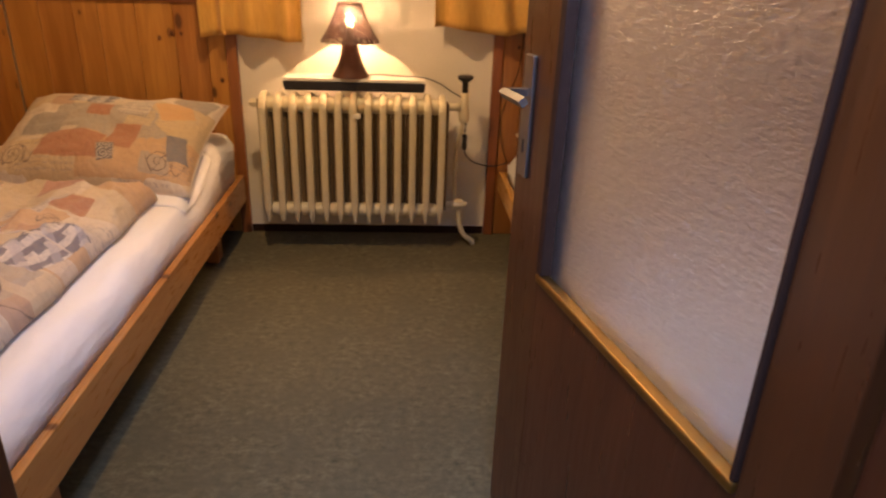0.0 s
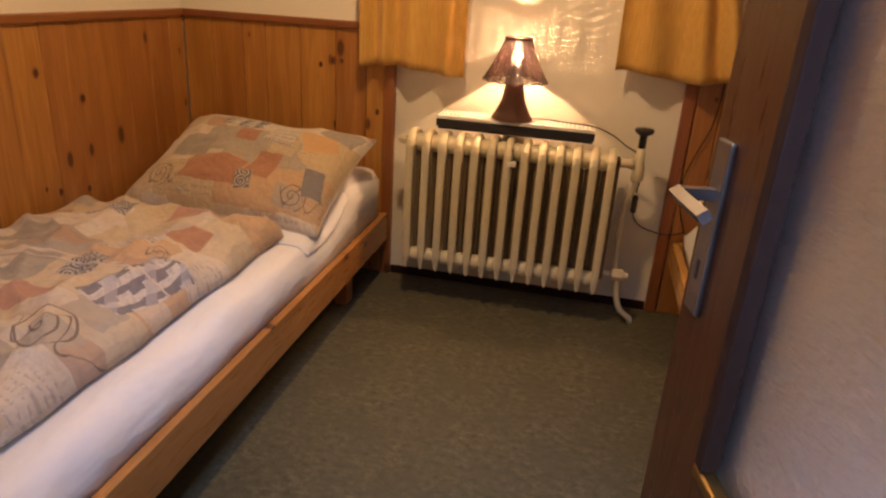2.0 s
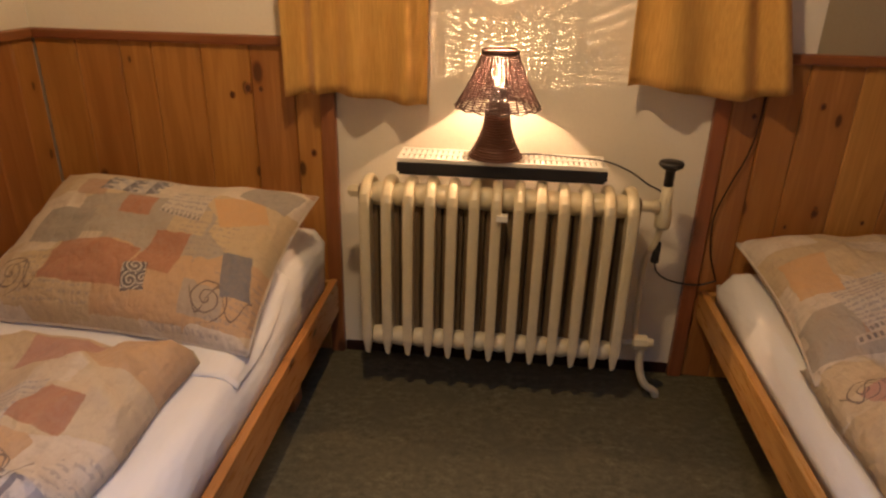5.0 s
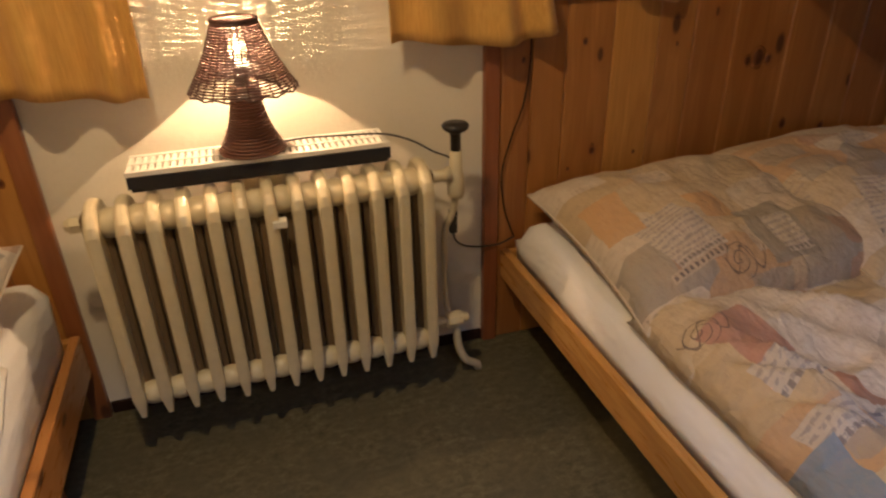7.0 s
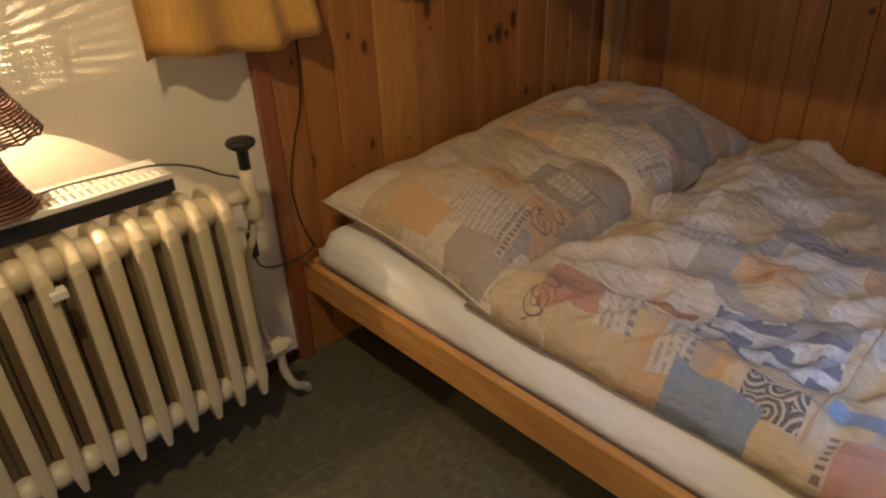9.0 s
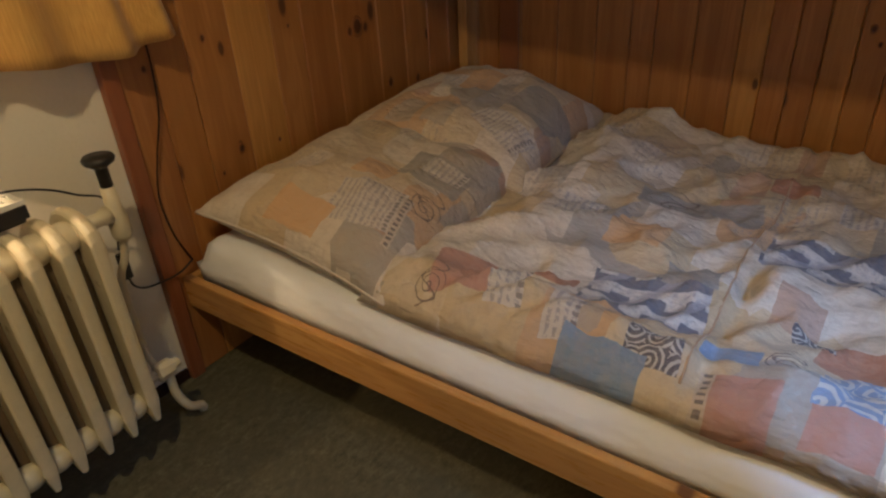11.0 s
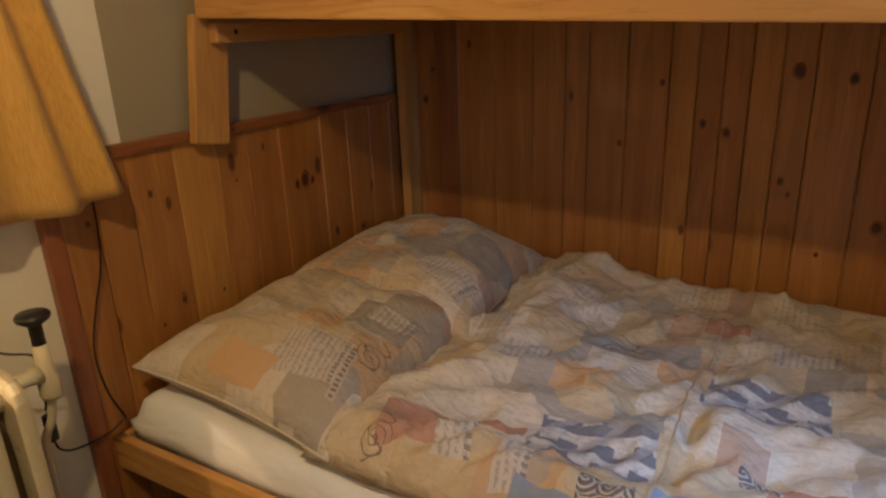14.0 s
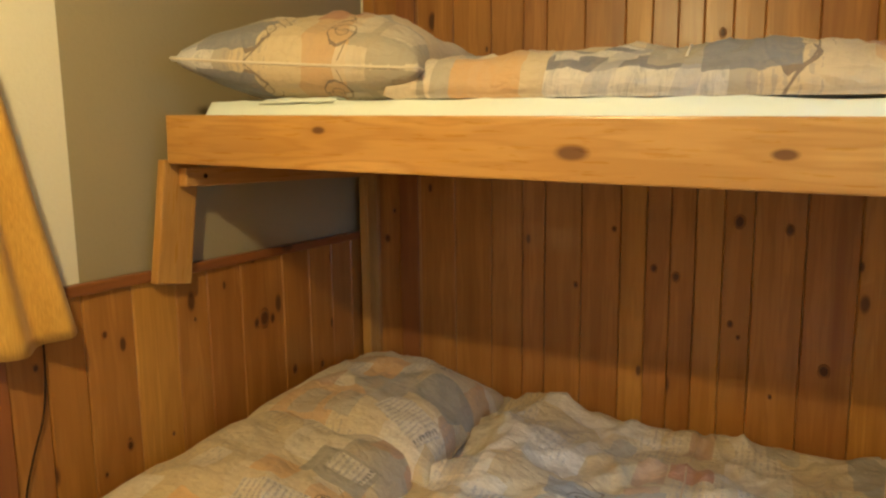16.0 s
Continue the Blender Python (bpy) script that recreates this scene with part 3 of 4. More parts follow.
def bed(name, label, x0, x1, y0, y1, rail_z, inset_x, rail_wood, leg_wood):
    """A low pine bed: two side rails, two end boards and four legs."""
    b = thing(name, label, "bed")
    for xa in (x0, x1 - 0.024):
        part("side_rail", box(xa, xa + 0.024, y0, y1, *rail_z, 0.004), rail_wood, b)
    for ya in (y0, y1 - 0.022):
        part("end_board", box(x0 + 0.025, x1 - 0.025, ya, ya + 0.022, rail_z[0], rail_z[1] - 0.004, 0.003), BED_WOOD_X, b)
    for xa in (x0 + inset_x[0], x1 - 0.06 - inset_x[1]):
        for ya in (y0 + 0.25, y1 - 0.34):
            part("leg", box(xa, xa + 0.05, ya, ya + 0.07, 0.0, rail_z[1] - 0.02, 0.004), leg_wood, b)
    part("slat_base", box(x0 + 0.026, x1 - 0.026, y0 + 0.024, y1 - 0.024, rail_z[1] - 0.05, rail_z[1] - 0.03, 0.002), BED_WOOD_X, b)
    return b


def mattress(name, label, x0, x1, y0, y1, z0, z1, mat, head=0.0, head_len=0.35, seed=1, sag=0.004, r=0.035, flap=True):
    """A mattress in its sheet, rising to a wedge at the head end."""
    def lift(y):
        t = max(0.0, min(1.0, (y - (y1 - head_len)) / (head_len * 0.5)))
        return head * t * t * (3 - 2 * t)

    def top(u, v):
        x, y = x0 + (x1 - x0) * u, y0 + (y1 - y0) * v
        e = min(u * (x1 - x0), (1 - u) * (x1 - x0), v * (y1 - y0), (1 - v) * (y1 - y0))
        drop = 0 if e > r else r - math.sqrt(max(0.0, r * r - (r - e) ** 2))
        pleat = 0.006 * ridge(x * 1.5, y, seed, 5.0) + sag * crease(x, y, seed, 9.0)
        return (x + 0.004 * crease(y, 0, seed, 8.0), y, z1 + lift(y) - drop + pleat * (0 if e <= 0 else 1))

    def bottom(u, v):
        return (x0 + 0.006 + (x1 - x0 - 0.012) * u, y0 + 0.006 + (y1 - y0 - 0.012) * v, z0)

    ob = part(name, slab(40, 90, top, bottom, (x1 - x0, y1 - y0)), mat, smooth=True)
    if not flap:
        return tagged(ob, label, "mattress")
    # the turned-over end of the sheet at the head
    v0, v1 = 1 - head_len * 1.35 / (y1 - y0), 1 - head_len * 0.62 / (y1 - y0)
    lift_up = Vector((0, 0, 0.006))
    fold = slab(30, 16, lambda u, v: Vector(top(0.01 + 0.98 * u, v0 + (v1 - v0) * v)) + lift_up * (1.0 + 0.5 * crease(u * 6, v * 3, seed, 2.0)), lambda u, v: Vector(top(0.01 + 0.98 * u, v0 + (v1 - v0) * v)) + lift_up * 0.3, (x1 - x0, 0.3))
    part("sheet_flap", fold, mat, ob, smooth=True)
    return tagged(ob, label, "mattress")


def pillow(name, label, w, d, h, m, mat, seed, group=""):
    """A soft pillow with pinched corners and creases."""
    def surf(sign):
        def fn(u, v):
            a, b = 2 * u - 1, 2 * v - 1
            x = a * w / 2 * (1 - 0.07 * (1 - b * b))
            y = b * d / 2 * (1 - 0.08 * (1 - a * a))
            puff = max(0.0, (1 - abs(a) ** 3.2)) ** 0.5 * max(0.0, (1 - abs(b) ** 3.0)) ** 0.5
            k = 0.10 * crease(x, y, seed, 6.0) + 0.08 * (ridge(x, y, seed, 4.0) - 0.6) + 0.07 * (ridge(x * 0.6 + y, y - x * 0.5, seed + 3, 8.0) - 0.6)
            hh = h * (0.62 if sign > 0 else 0.38)
            return (x, y, sign * hh * puff * (1 + k * (1.6 if sign > 0 else 0.3)) + 0.006 * sign)
        return fn
    ob = part(name, slab(48, 40, surf(1), surf(-1), (w, d)), mat, smooth=True, m=m)
    edge = surf(0)
    loop = [edge(k / 24, 0) for k in range(24)] + [edge(1, k / 20) for k in range(20)] + [edge(1 - k / 24, 1) for k in range(24)] + [edge(0, 1 - k / 20) for k in range(20)]
    part("piping", tube(loop, 0.0035, 6, None, True), mat, ob, smooth=True)
    return tagged(ob, label, "pillow", group)


def duvet(name, label, x0, x1, y0, y1, base, height, mat, seed, edge=0.10, folds=0.028, lean=None, group="", seam=0.0):
    """A puffed duvet with rounded edges and soft folds, lying on a surface at base(x, y)."""
    def top(u, v):
        wob = 0.012 * crease(u * 3, v * 5, seed + 4, 1.5)
        x, y = x0 + (x1 - x0) * u + wob, y0 + (y1 - y0) * v + wob
        e = min(u * (x1 - x0), (1 - u) * (x1 - x0), v * (y1 - y0), (1 - v) * (y1 - y0))
        t = min(1.0, e / edge)
        puff = math.sqrt(max(0.0, 1 - (1 - t) ** 2))
        slant = x * 0.75 + y * 0.65
        f = 0.5 * folds * (ridge(slant * 2.2, (y - x) * 0.5, seed + 9, 5.0) - 0.5) + folds * (ridge(x, y * 0.6, seed, 3.4) - 0.5) + folds * 0.55 * crease(x, y, seed + 2, 7.0) + folds * 0.42 * (ridge(x * 0.7, y, seed + 5, 9.0) - 0.5) + folds * 0.12 * (ridge(x + y * 0.4, y * 0.8, seed + 6, 17.0) - 0.5)
        extra = lean(x, y) if lean else 0.0
        return (x, y, base(x, y) + 0.012 + (height + f + extra) * puff)

    def bottom(u, v):
        x, y = x0 + (x1 - x0) * u, y0 + (y1 - y0) * v
        i, j = min(max(u, 0.02), 0.98), min(max(v, 0.015), 0.985)
        return (x0 + (x1 - x0) * i, y0 + (y1 - y0) * j, base(x, y) + 0.004)
    ob = part(name, slab(100, 150, top, bottom, (x1 - x0, y1 - y0)), mat, smooth=True)
    if seam:
        part("seam", tube([Vector(top(k / 60, seam)) + Vector((0, 0, 0.0005)) for k in range(2, 59)], 0.0028, 6), mat, ob, smooth=True)
    return tagged(ob, label, "duvet", group)


bed("single_bed", "low single bed with reddish pine side rail", LEFT + 0.03, -0.645, 0.62, 2.67, (0.165, 0.285), (0.02, 0.045), RED_RAIL, RED_LEG)
mattress("mattress", "mattress in a white sheet raised at the head", LEFT + 0.06, -0.668, 0.65, 2.62, 0.256, 0.395, SHEET, 0.10, 0.52, 1, 0.006, 0.06)
pillow("pillow", "patchwork-print pillow in peach and rust propped on the mattress head", 0.78, 0.53, 0.17, pose(-1.05, 2.275, 0.518, 25, 0, -5), TEX_SINGLE_PILLOW, 1, "pillows")
duvet("duvet", "patchwork-print cotton duvet folded along the single bed", -1.51, -0.775, 0.70, 1.95, lambda x, y: 0.40, 0.085, TEX_SINGLE, 2, 0.10, 0.038, None, "duvets", 0.55)

# ---- double bed under the bunk ----
bed("double_bed", "low double bed with lacquered pine side rail", 0.51, RIGHT - 0.03, 0.68, 2.69, (0.225, 0.318), (0.30, 0.02), BED_WOOD_Y, BED_WOOD_Z)
mattress("mattress", "wide mattress in a white sheet on the double bed", 0.545, RIGHT - 0.06, 0.71, 2.66, 0.289, 0.395, SHEET, 0.02, 0.3, 5, 0.006, 0.06, False)
pillow("pillow", "patchwork-print pillow in peach and grey by the wall", 0.74, 0.62, 0.19, pose(0.942, 2.335, 0.468, 7, -1, 0), TEX_C, 4, "pillows")
pillow("pillow", "patchwork-print pillow leaning in the corner of the bed", 0.76, 0.62, 0.23, pose(1.50, 2.33, 0.484, 8, 3, 4), TEX_D, 6, "pillows")


def double_lean(x, y):
    """Thinner towards the wall, a swelling by the pillows, a stitched groove across with one deep pinch."""
    far = max(0.0, min(1.0, (x - 0.75) / 0.6))
    lift = far * (-0.058 + 0.070 * math.exp(-((y - 1.88) / 0.15) ** 2))
    groove = -0.016 * math.exp(-((y - 1.372) / 0.020) ** 2)
    pinch = -0.045 * math.exp(-((x - 0.985) / 0.045) ** 2 - ((y - 1.375) / 0.028) ** 2)
    fan = 0.012 * math.sin(38.0 * math.atan2(y - 2.05, x - 0.45)) * math.exp(-((x - 0.68) / 0.12) ** 2 - ((y - 1.75) / 0.16) ** 2)
    return lift + groove + pinch + fan


duvet("duvet", "patchwork-print cotton duvet spread over the double bed", 0.565, RIGHT - 0.07, 0.76, 2.10, lambda x, y: 0.40, 0.075, TEX_DOUBLE, 7, 0.09, 0.042, double_lean, "duvets", 0.475)
tagged(part("bed_post", box(0.470, 0.507, 1.035, 1.085, 0.0, 0.99, 0.005), BED_WOOD_Z), "lacquered pine post standing against the double bed rail", "post")

# ---- upper bunk ----
TILT = Matrix.Translation((0, 2.68, 0.008)) @ pose(0, 0, 0, 2.2) @ Matrix.Translation((0, -2.68, 0))   # the bunk hangs a little low at its foot
bunk = thing("upper_bunk", "upper bunk of lacquered pine fixed to the walls", "bunk bed", m=TILT)
BX, BZ0, BZ1 = 0.92, 1.315, 1.44
part("side_board", box(BX, BX + 0.028, 0.72, 2.685, BZ0, BZ1, 0.005), BED_WOOD_Y, bunk)
part("side_board", box(RIGHT - 0.055, RIGHT - 0.03, 0.72, 2.685, BZ0, BZ1, 0.005), BED_WOOD_Y, bunk)
for ya in (0.72, 2.66):
    part("end_board", box(BX + 0.029, RIGHT - 0.056, ya, ya + 0.022, BZ0, BZ1 - 0.02, 0.004), BED_WOOD_X, bunk)
part("slat_base", box(BX + 0.029, RIGHT - 0.056, 0.744, 2.658, BZ0 + 0.02, BZ0 + 0.036, 0.002), BED_WOOD_X, bunk)
tagged(part("bunk_bracket", box(-0.058, 0.058, -0.014, 0.014, -0.330, 0.0, 0.006), BED_WOOD_Z, m=pose(0.983, FRONT - 0.048, BZ0 + 0.010, 0, 9, 0)), "slanting flat pine bracket carrying the upper bunk at the wall", "bracket")
tagged(part("bunk_post", box(RIGHT - 0.105, RIGHT - 0.03, FRONT - 0.075, FRONT - 0.036, 0.0, BZ0 - 0.002, 0.004), BED_WOOD_Z), "dark corner post carrying the upper bunk", "bunk post")
batten = tagged(part("bunk_batten", box(0.965, RIGHT - 0.11, FRONT - 0.094, FRONT - 0.064, BZ0 - 0.055, BZ0 - 0.004, 0.004), BED_WOOD_X), "pine batten under the head of the upper bunk", "batten")
part("screw", lathe([(0.006, 0.0), (0.007, 0.002), (0.005, 0.0035), (0.0, 0.004)], 10), DARK_BEAD, batten, "dark screw head", m=pose(1.03, FRONT - 0.0935, BZ0 - 0.028, 90))
bunk_mattress = mattress("mattress", "mattress in a pale green sheet on the upper bunk", 0.955, RIGHT - 0.06, 0.75, 2.60, BZ0 + 0.03, 1.475, BUNK_SHEET, 0.0, 0.3, 9, 0.001)
pillow("pillow", "patchwork-print pillow in peach and slate on the upper bunk", 0.86, 0.66, 0.235, TILT @ pose(1.335, 2.32, 1.556, 3, 0, 5), TEX_B, 11, "pillows")
bunk_duvet = duvet("duvet", "patchwork-print cotton duvet on the upper bunk", 0.965, RIGHT - 0.10, 0.80, 2.06, lambda x, y: 1.475, 0.085, TEX_B, 12, 0.08, 0.025, None, "duvets", 0.5)

bunk_mattress.matrix_basis = TILT
bunk_duvet.matrix_basis = TILT
tagged(part("trim", box(RIGHT - 0.030, RIGHT - 0.0175, 2.455, 2.535, 0.003, CEIL - 0.01, 0.003), TRIM_WOOD), "red-brown stained upright board on the panelled wall", "trim", kind="structure")

# ---- radiator ----
radiator = thing("radiator", "old cream enamelled cast-iron column radiator under the lamp", "radiator")
PITCH, RX0, RY0, RY1, RZ0, RZ1 = 0.0615, -0.507, 2.465, 2.625, 0.128, 0.685


def radiator_section():
    """One flattened column loop with a narrow front edge, round shoulders and pointed feet."""
    bm = bmesh.new()
    half, cy = (RY1 - RY0) / 2, 0.0
    prof = []
    top, bot = RZ1 - RZ0, 0.0
    for k in range(9):
        a = math.pi * k / 8
        prof.append((half * math.cos(a) * (1 if abs(math.cos(a)) > 0.99 else 0.98), top - 0.055 + 0.055 * math.sin(a)))
    prof += [(-half, 0.06), (-half + 0.006, 0.012), (-half + 0.022, 0.0), (-half + 0.045, 0.03), (0.0, 0.045), (half - 0.045, 0.03), (half - 0.022, 0.0), (half - 0.006, 0.012), (half, 0.06)]
    w = 0.0145
    rings = []
    for s, inset in ((-1, 0.010), (-0.72, 0.003), (-0.3, 0.0), (0.3, 0.0), (0.72, 0.003), (1, 0.010)):
        ring = []
        for y, z in prof:
            c = Vector((0, y, z - 0.30)).normalized()
            thin = 1.0 if z > 0.06 else 0.3 + 0.7 * (z / 0.06)
            ring.append(bm.verts.new((s * w * thin, y - c.y * inset * thin, z - c.z * inset * 0.8 * thin)))
        rings.append(ring)
    n = len(prof)
    for a, b in zip(rings, rings[1:]):
        for k in range(n):
            bm.faces.new((a[k], a[(k + 1) % n], b[(k + 1) % n], b[k]))
    bm.faces.new(rings[0][::-1])
    bm.faces.new(rings[-1])
    bmesh.ops.recalc_face_normals(bm, faces=bm.faces)
    return mesh_of(bm, ENAMEL)


def radiator_hub(r):
    """The swollen joint between two sections."""
    return mesh_of(tube([(PITCH * (k / 8 - 0.5), 0, 0) for k in range(9)], [r * (0.66 + 0.34 * math.sin(math.pi * k / 8)) for k in range(9)], 16), ENAMEL, True)


low_hub, high_hub = radiator_hub(0.030), radiator_hub(0.034)
# inner columns, coloured dark for the shade between the sections
core = mesh_of(box(-0.0295, 0.0295, -0.022, 0.022, 0.05, RZ1 - RZ0 - 0.03, 0.008), GAP_SHADE)
section = radiator_section()
for poly in section.polygons:
    poly.use_smooth = False
for k in range(13):
    part("section", section, ENAMEL, radiator, m=pose(RX0 + PITCH * k, (RY0 + RY1) / 2, RZ0))
    part("core", core, GAP_SHADE, radiator, "inner column coloured dark brown for the shade between sections", m=pose(RX0 + PITCH * k, (RY0 + RY1) / 2, RZ0))
for k in range(12):
    part("hub", low_hub, ENAMEL, radiator, m=pose(RX0 + PITCH * (k + 0.5), (RY0 + RY1) / 2 - 0.034, RZ0 + 0.056))
    part("hub", high_hub, ENAMEL, radiator, m=pose(RX0 + PITCH * (k + 0.5), (RY0 + RY1) / 2 - 0.012, RZ1 - 0.05))
part("meter_clip", box(-0.138, -0.106, RY0 - 0.008, RY0 + 0.02, 0.595, 0.612, 0.002), WHITE_TIN, radiator, "small white metal clip")
for k in (2, 10):
    part("wall_bracket", box(RX0 + PITCH * k - 0.035, RX0 + PITCH * k - 0.020, RY1 - 0.09, FRONT - 0.001, RZ0 + 0.005, RZ0 + 0.022, 0.002), ENAMEL, radiator)
part("blind_plug", tube([(RX0 - 0.012, 2.545, RZ1 - 0.05), (RX0 - 0.05, 2.545, RZ1 - 0.05), (RX0 - 0.062, 2.545, RZ1 - 0.05)], [0.02, 0.02, 0.012], 6), ENAMEL, radiator)
RXE = RX0 + 12 * PITCH
part("upper_valve", tube([(RXE, 2.545, RZ1 - 0.05), (RXE + 0.055, 2.545, RZ1 - 0.05), (RXE + 0.075, 2.548, RZ1 - 0.05)], [0.018, 0.015, 0.022], 12), ENAMEL, radiator, smooth=True)
knob = part("valve_knob", lathe([(0.013, -0.075), (0.013, -0.015), (0.016, -0.012), (0.031, -0.002), (0.034, 0.006), (0.030, 0.012), (0.0, 0.013)], 24, None, (0.326, 2.55, 0.752)), BLACK, radiator, "black plastic valve hand wheel", True)
part("valve_body", lathe([(0.018, -0.07), (0.022, -0.06), (0.022, -0.02), (0.017, 0.0), (0.015, 0.055)], 16, None, (0.326, 2.55, 0.64)), ENAMEL, radiator, smooth=True)
part("riser_pipe", tube(smooth_path([(0.326, 2.55, 0.58), (0.318, 2.56, 0.52), (0.300, 2.575, 0.45), (0.300, 2.575, 0.26), (0.305, 2.56, 0.21)]), 0.009, 8), ENAMEL, radiator, smooth=True)
part("lower_valve", tube([(RXE, 2.545, 0.20), (0.29, 2.545, 0.20), (0.295, 2.545, 0.20), (0.335, 2.545, 0.20), (0.338, 2.545, 0.20), (0.355, 2.545, 0.20)], [0.014, 0.014, 0.024, 0.024, 0.015, 0.013], 8), ENAMEL, radiator)
part("floor_pipe", tube(smooth_path([(0.322, 2.545, 0.205), (0.325, 2.545, 0.12), (0.345, 2.54, 0.06), (0.385, 2.555, 0.022), (0.392, 2.562, 0.0)]), [0.012] * 32 + [0.012], 8), ENAMEL, radiator, smooth=True)

# ---- tray on the radiator ----
tray = thing("humidifier_tray", "white slotted tin cover with dark front on the radiator", "radiator cover")
TX0, TX1, TY0, TY1, TZ = -0.425, 0.158, 2.530, 2.648, 0.741
part("front", box(TX0, TX1, TY0 + 0.002, TY0 + 0.014, 0.702, TZ - 0.012, 0.002), BLACK, tray, "black front edge")
part("base", box(TX0 + 0.004, TX1 - 0.004, TY0 + 0.016, TY1, 0.690, 0.704, 0.002), BLACK, tray)
part("rim", box(TX0, TX1, TY0, TY0 + 0.012, TZ - 0.010, TZ + 0.002, 0.002), WHITE_TIN, tray)
part("rim", box(TX0, TX1, TY1 - 0.012, TY1, TZ - 0.010, TZ + 0.002, 0.002), WHITE_TIN, tray)
part("strip", box(TX0, TX1, (TY0 + TY1) / 2 - 0.005, (TY0 + TY1) / 2 + 0.005, TZ - 0.009, TZ + 0.001, 0.001), WHITE_TIN, tray)
part("back", box(TX0, TX1, TY1 - 0.010, TY1 - 0.002, 0.705, TZ - 0.011, 0.001), WHITE_TIN, tray)
bar = mesh_of(box(-0.0045, 0.0045, TY0 + 0.010, TY1 - 0.010, TZ - 0.007, TZ - 0.001), WHITE_TIN)
count = 38
for k in range(count):
    part("grille_bar", bar, WHITE_TIN, tray, m=Matrix.Translation((TX0 + 0.006 + (TX1 - TX0 - 0.012) * k / (count - 1), 0, 0)))

# ---- table lamp ----
LX, LY, LZ = -0.152, 2.588, 0.7435
table_lamp = thing("table_lamp", "lit table lamp with dark wicker shade and wicker base", "table lamp", m=pose(LX, LY, LZ))


def base_radius(z):
    t = z / 0.145
    return 0.030 + 0.046 * max(0.0, 1 - t) ** 2.2


bm = bmesh.new()
lathe([(base_radius(0) - 0.004, 0.0)] + [(base_radius(z) - 0.004, z) for z in np.linspace(0.004, 0.15, 14)], 28, bm)
part("core", bm, WICKER_BASE, table_lamp, smooth=True)
for k in range(22):
    z = 0.004 + 0.0068 * k
    r = base_radius(z)
    bm = tube([((r + 0.0016 * (1 if (i + k) % 2 else -1)) * math.cos(2 * math.pi * i / 36) , (r + 0.0016 * (1 if (i + k) % 2 else -1)) * math.sin(2 * math.pi * i / 36), z) for i in range(36)], 0.0033, 5, None, True)
    part("base_strand", bm, WICKER_BASE, table_lamp, smooth=True)
S0, S1, SR0, SR1 = 0.142, 0.285, 0.117, 0.047


def shade_radius(z):
    t = (z - S0) / (S1 - S0)
    return SR0 + (SR1 - SR0) * t - 0.006 * math.sin(math.pi * t)


shade = part("shade", lathe([(0.014, 0.1505), (0.017, 0.152), (0.017, 0.155), (0.014, 0.1565)], 20), WICKER, table_lamp, "dark woven wicker shade", True)
rings = 28
for k in range(rings):
    z = S0 + (S1 - S0) * k / (rings - 1)
    r = shade_radius(z)
    pts = []
    for i in range(56):
        s = 0.5 if (i + k) % 2 else -0.5
        a = 2 * math.pi * i / 56
        dz = 0.003 * math.sin(14 * a) if k == 0 else 0.0006 * math.sin(9 * a + k)
        pts.append(((r + 0.0018 * s) * math.cos(a), (r + 0.0018 * s) * math.sin(a), z + dz))
    part("strand", tube(pts, 0.0024, 5, None, True), WICKER, shade, smooth=True)
for z, rr in ((S1 + 0.003, 0.0045), (S1 - 0.004, 0.004)):
    part("strand", tube([(shade_radius(S1) * math.cos(2 * math.pi * i / 40), shade_radius(S1) * math.sin(2 * math.pi * i / 40), z) for i in range(40)], rr, 6, None, True), WICKER, shade, smooth=True)
for i in range(28):
    a = 2 * math.pi * (i + 0.25) / 28
    part("rib", tube([(shade_radius(z) * math.cos(a), shade_radius(z) * math.sin(a), z) for z in np.linspace(S0 - 0.002, S1, 6)], 0.0021, 5), WICKER, shade, smooth=True)
part("socket", lathe([(0.016, 0.15), (0.016, 0.185), (0.013, 0.195)], 16), BLACK, table_lamp, "black bulb socket", True)
bulb = part("bulb", lathe([(0.010, 0.196), (0.014, 0.205), (0.019, 0.222), (0.0195, 0.232), (0.015, 0.245), (0.006, 0.251)], 20), BULB_GLASS, table_lamp, "glowing frosted bulb", True)
bulb.visible_shadow = False
part("filament", lathe([(0.0008, 0.2262), (0.0018, 0.2268), (0.0022, 0.228), (0.0018, 0.2292), (0.0008, 0.2298)], 10), BULB_GLOW, bulb, "bright filament", True)

# ---- cable with its switch ----
cable = thing("lamp_cable", "thin black lamp cable with an inline switch", "cable")
part("cord", tube(smooth_path([(-0.085, 2.60, 0.750), (-0.03, 2.605, 0.752), (0.06, 2.60, 0.749), (0.15, 2.585, 0.747), (0.22, 2.575, 0.725), (0.275, 2.575, 0.69), (0.325, 2.583, 0.66), (0.345, 2.60, 0.60), (0.340, 2.623, 0.51)]), 0.0026, 6), BLACK, cable, smooth=True)
part("switch", box(0.329, 0.351, 2.612, 2.632, 0.432, 0.50, 0.006), BLACK, cable, "black inline switch")
part("cord", tube(smooth_path([(0.340, 2.622, 0.433), (0.352, 2.63, 0.40), (0.39, 2.655, 0.365), (0.45, 2.672, 0.345), (0.50, 2.672, 0.345), (0.545, 2.675, 0.36)]), 0.0026, 6), BLACK, cable, smooth=True)
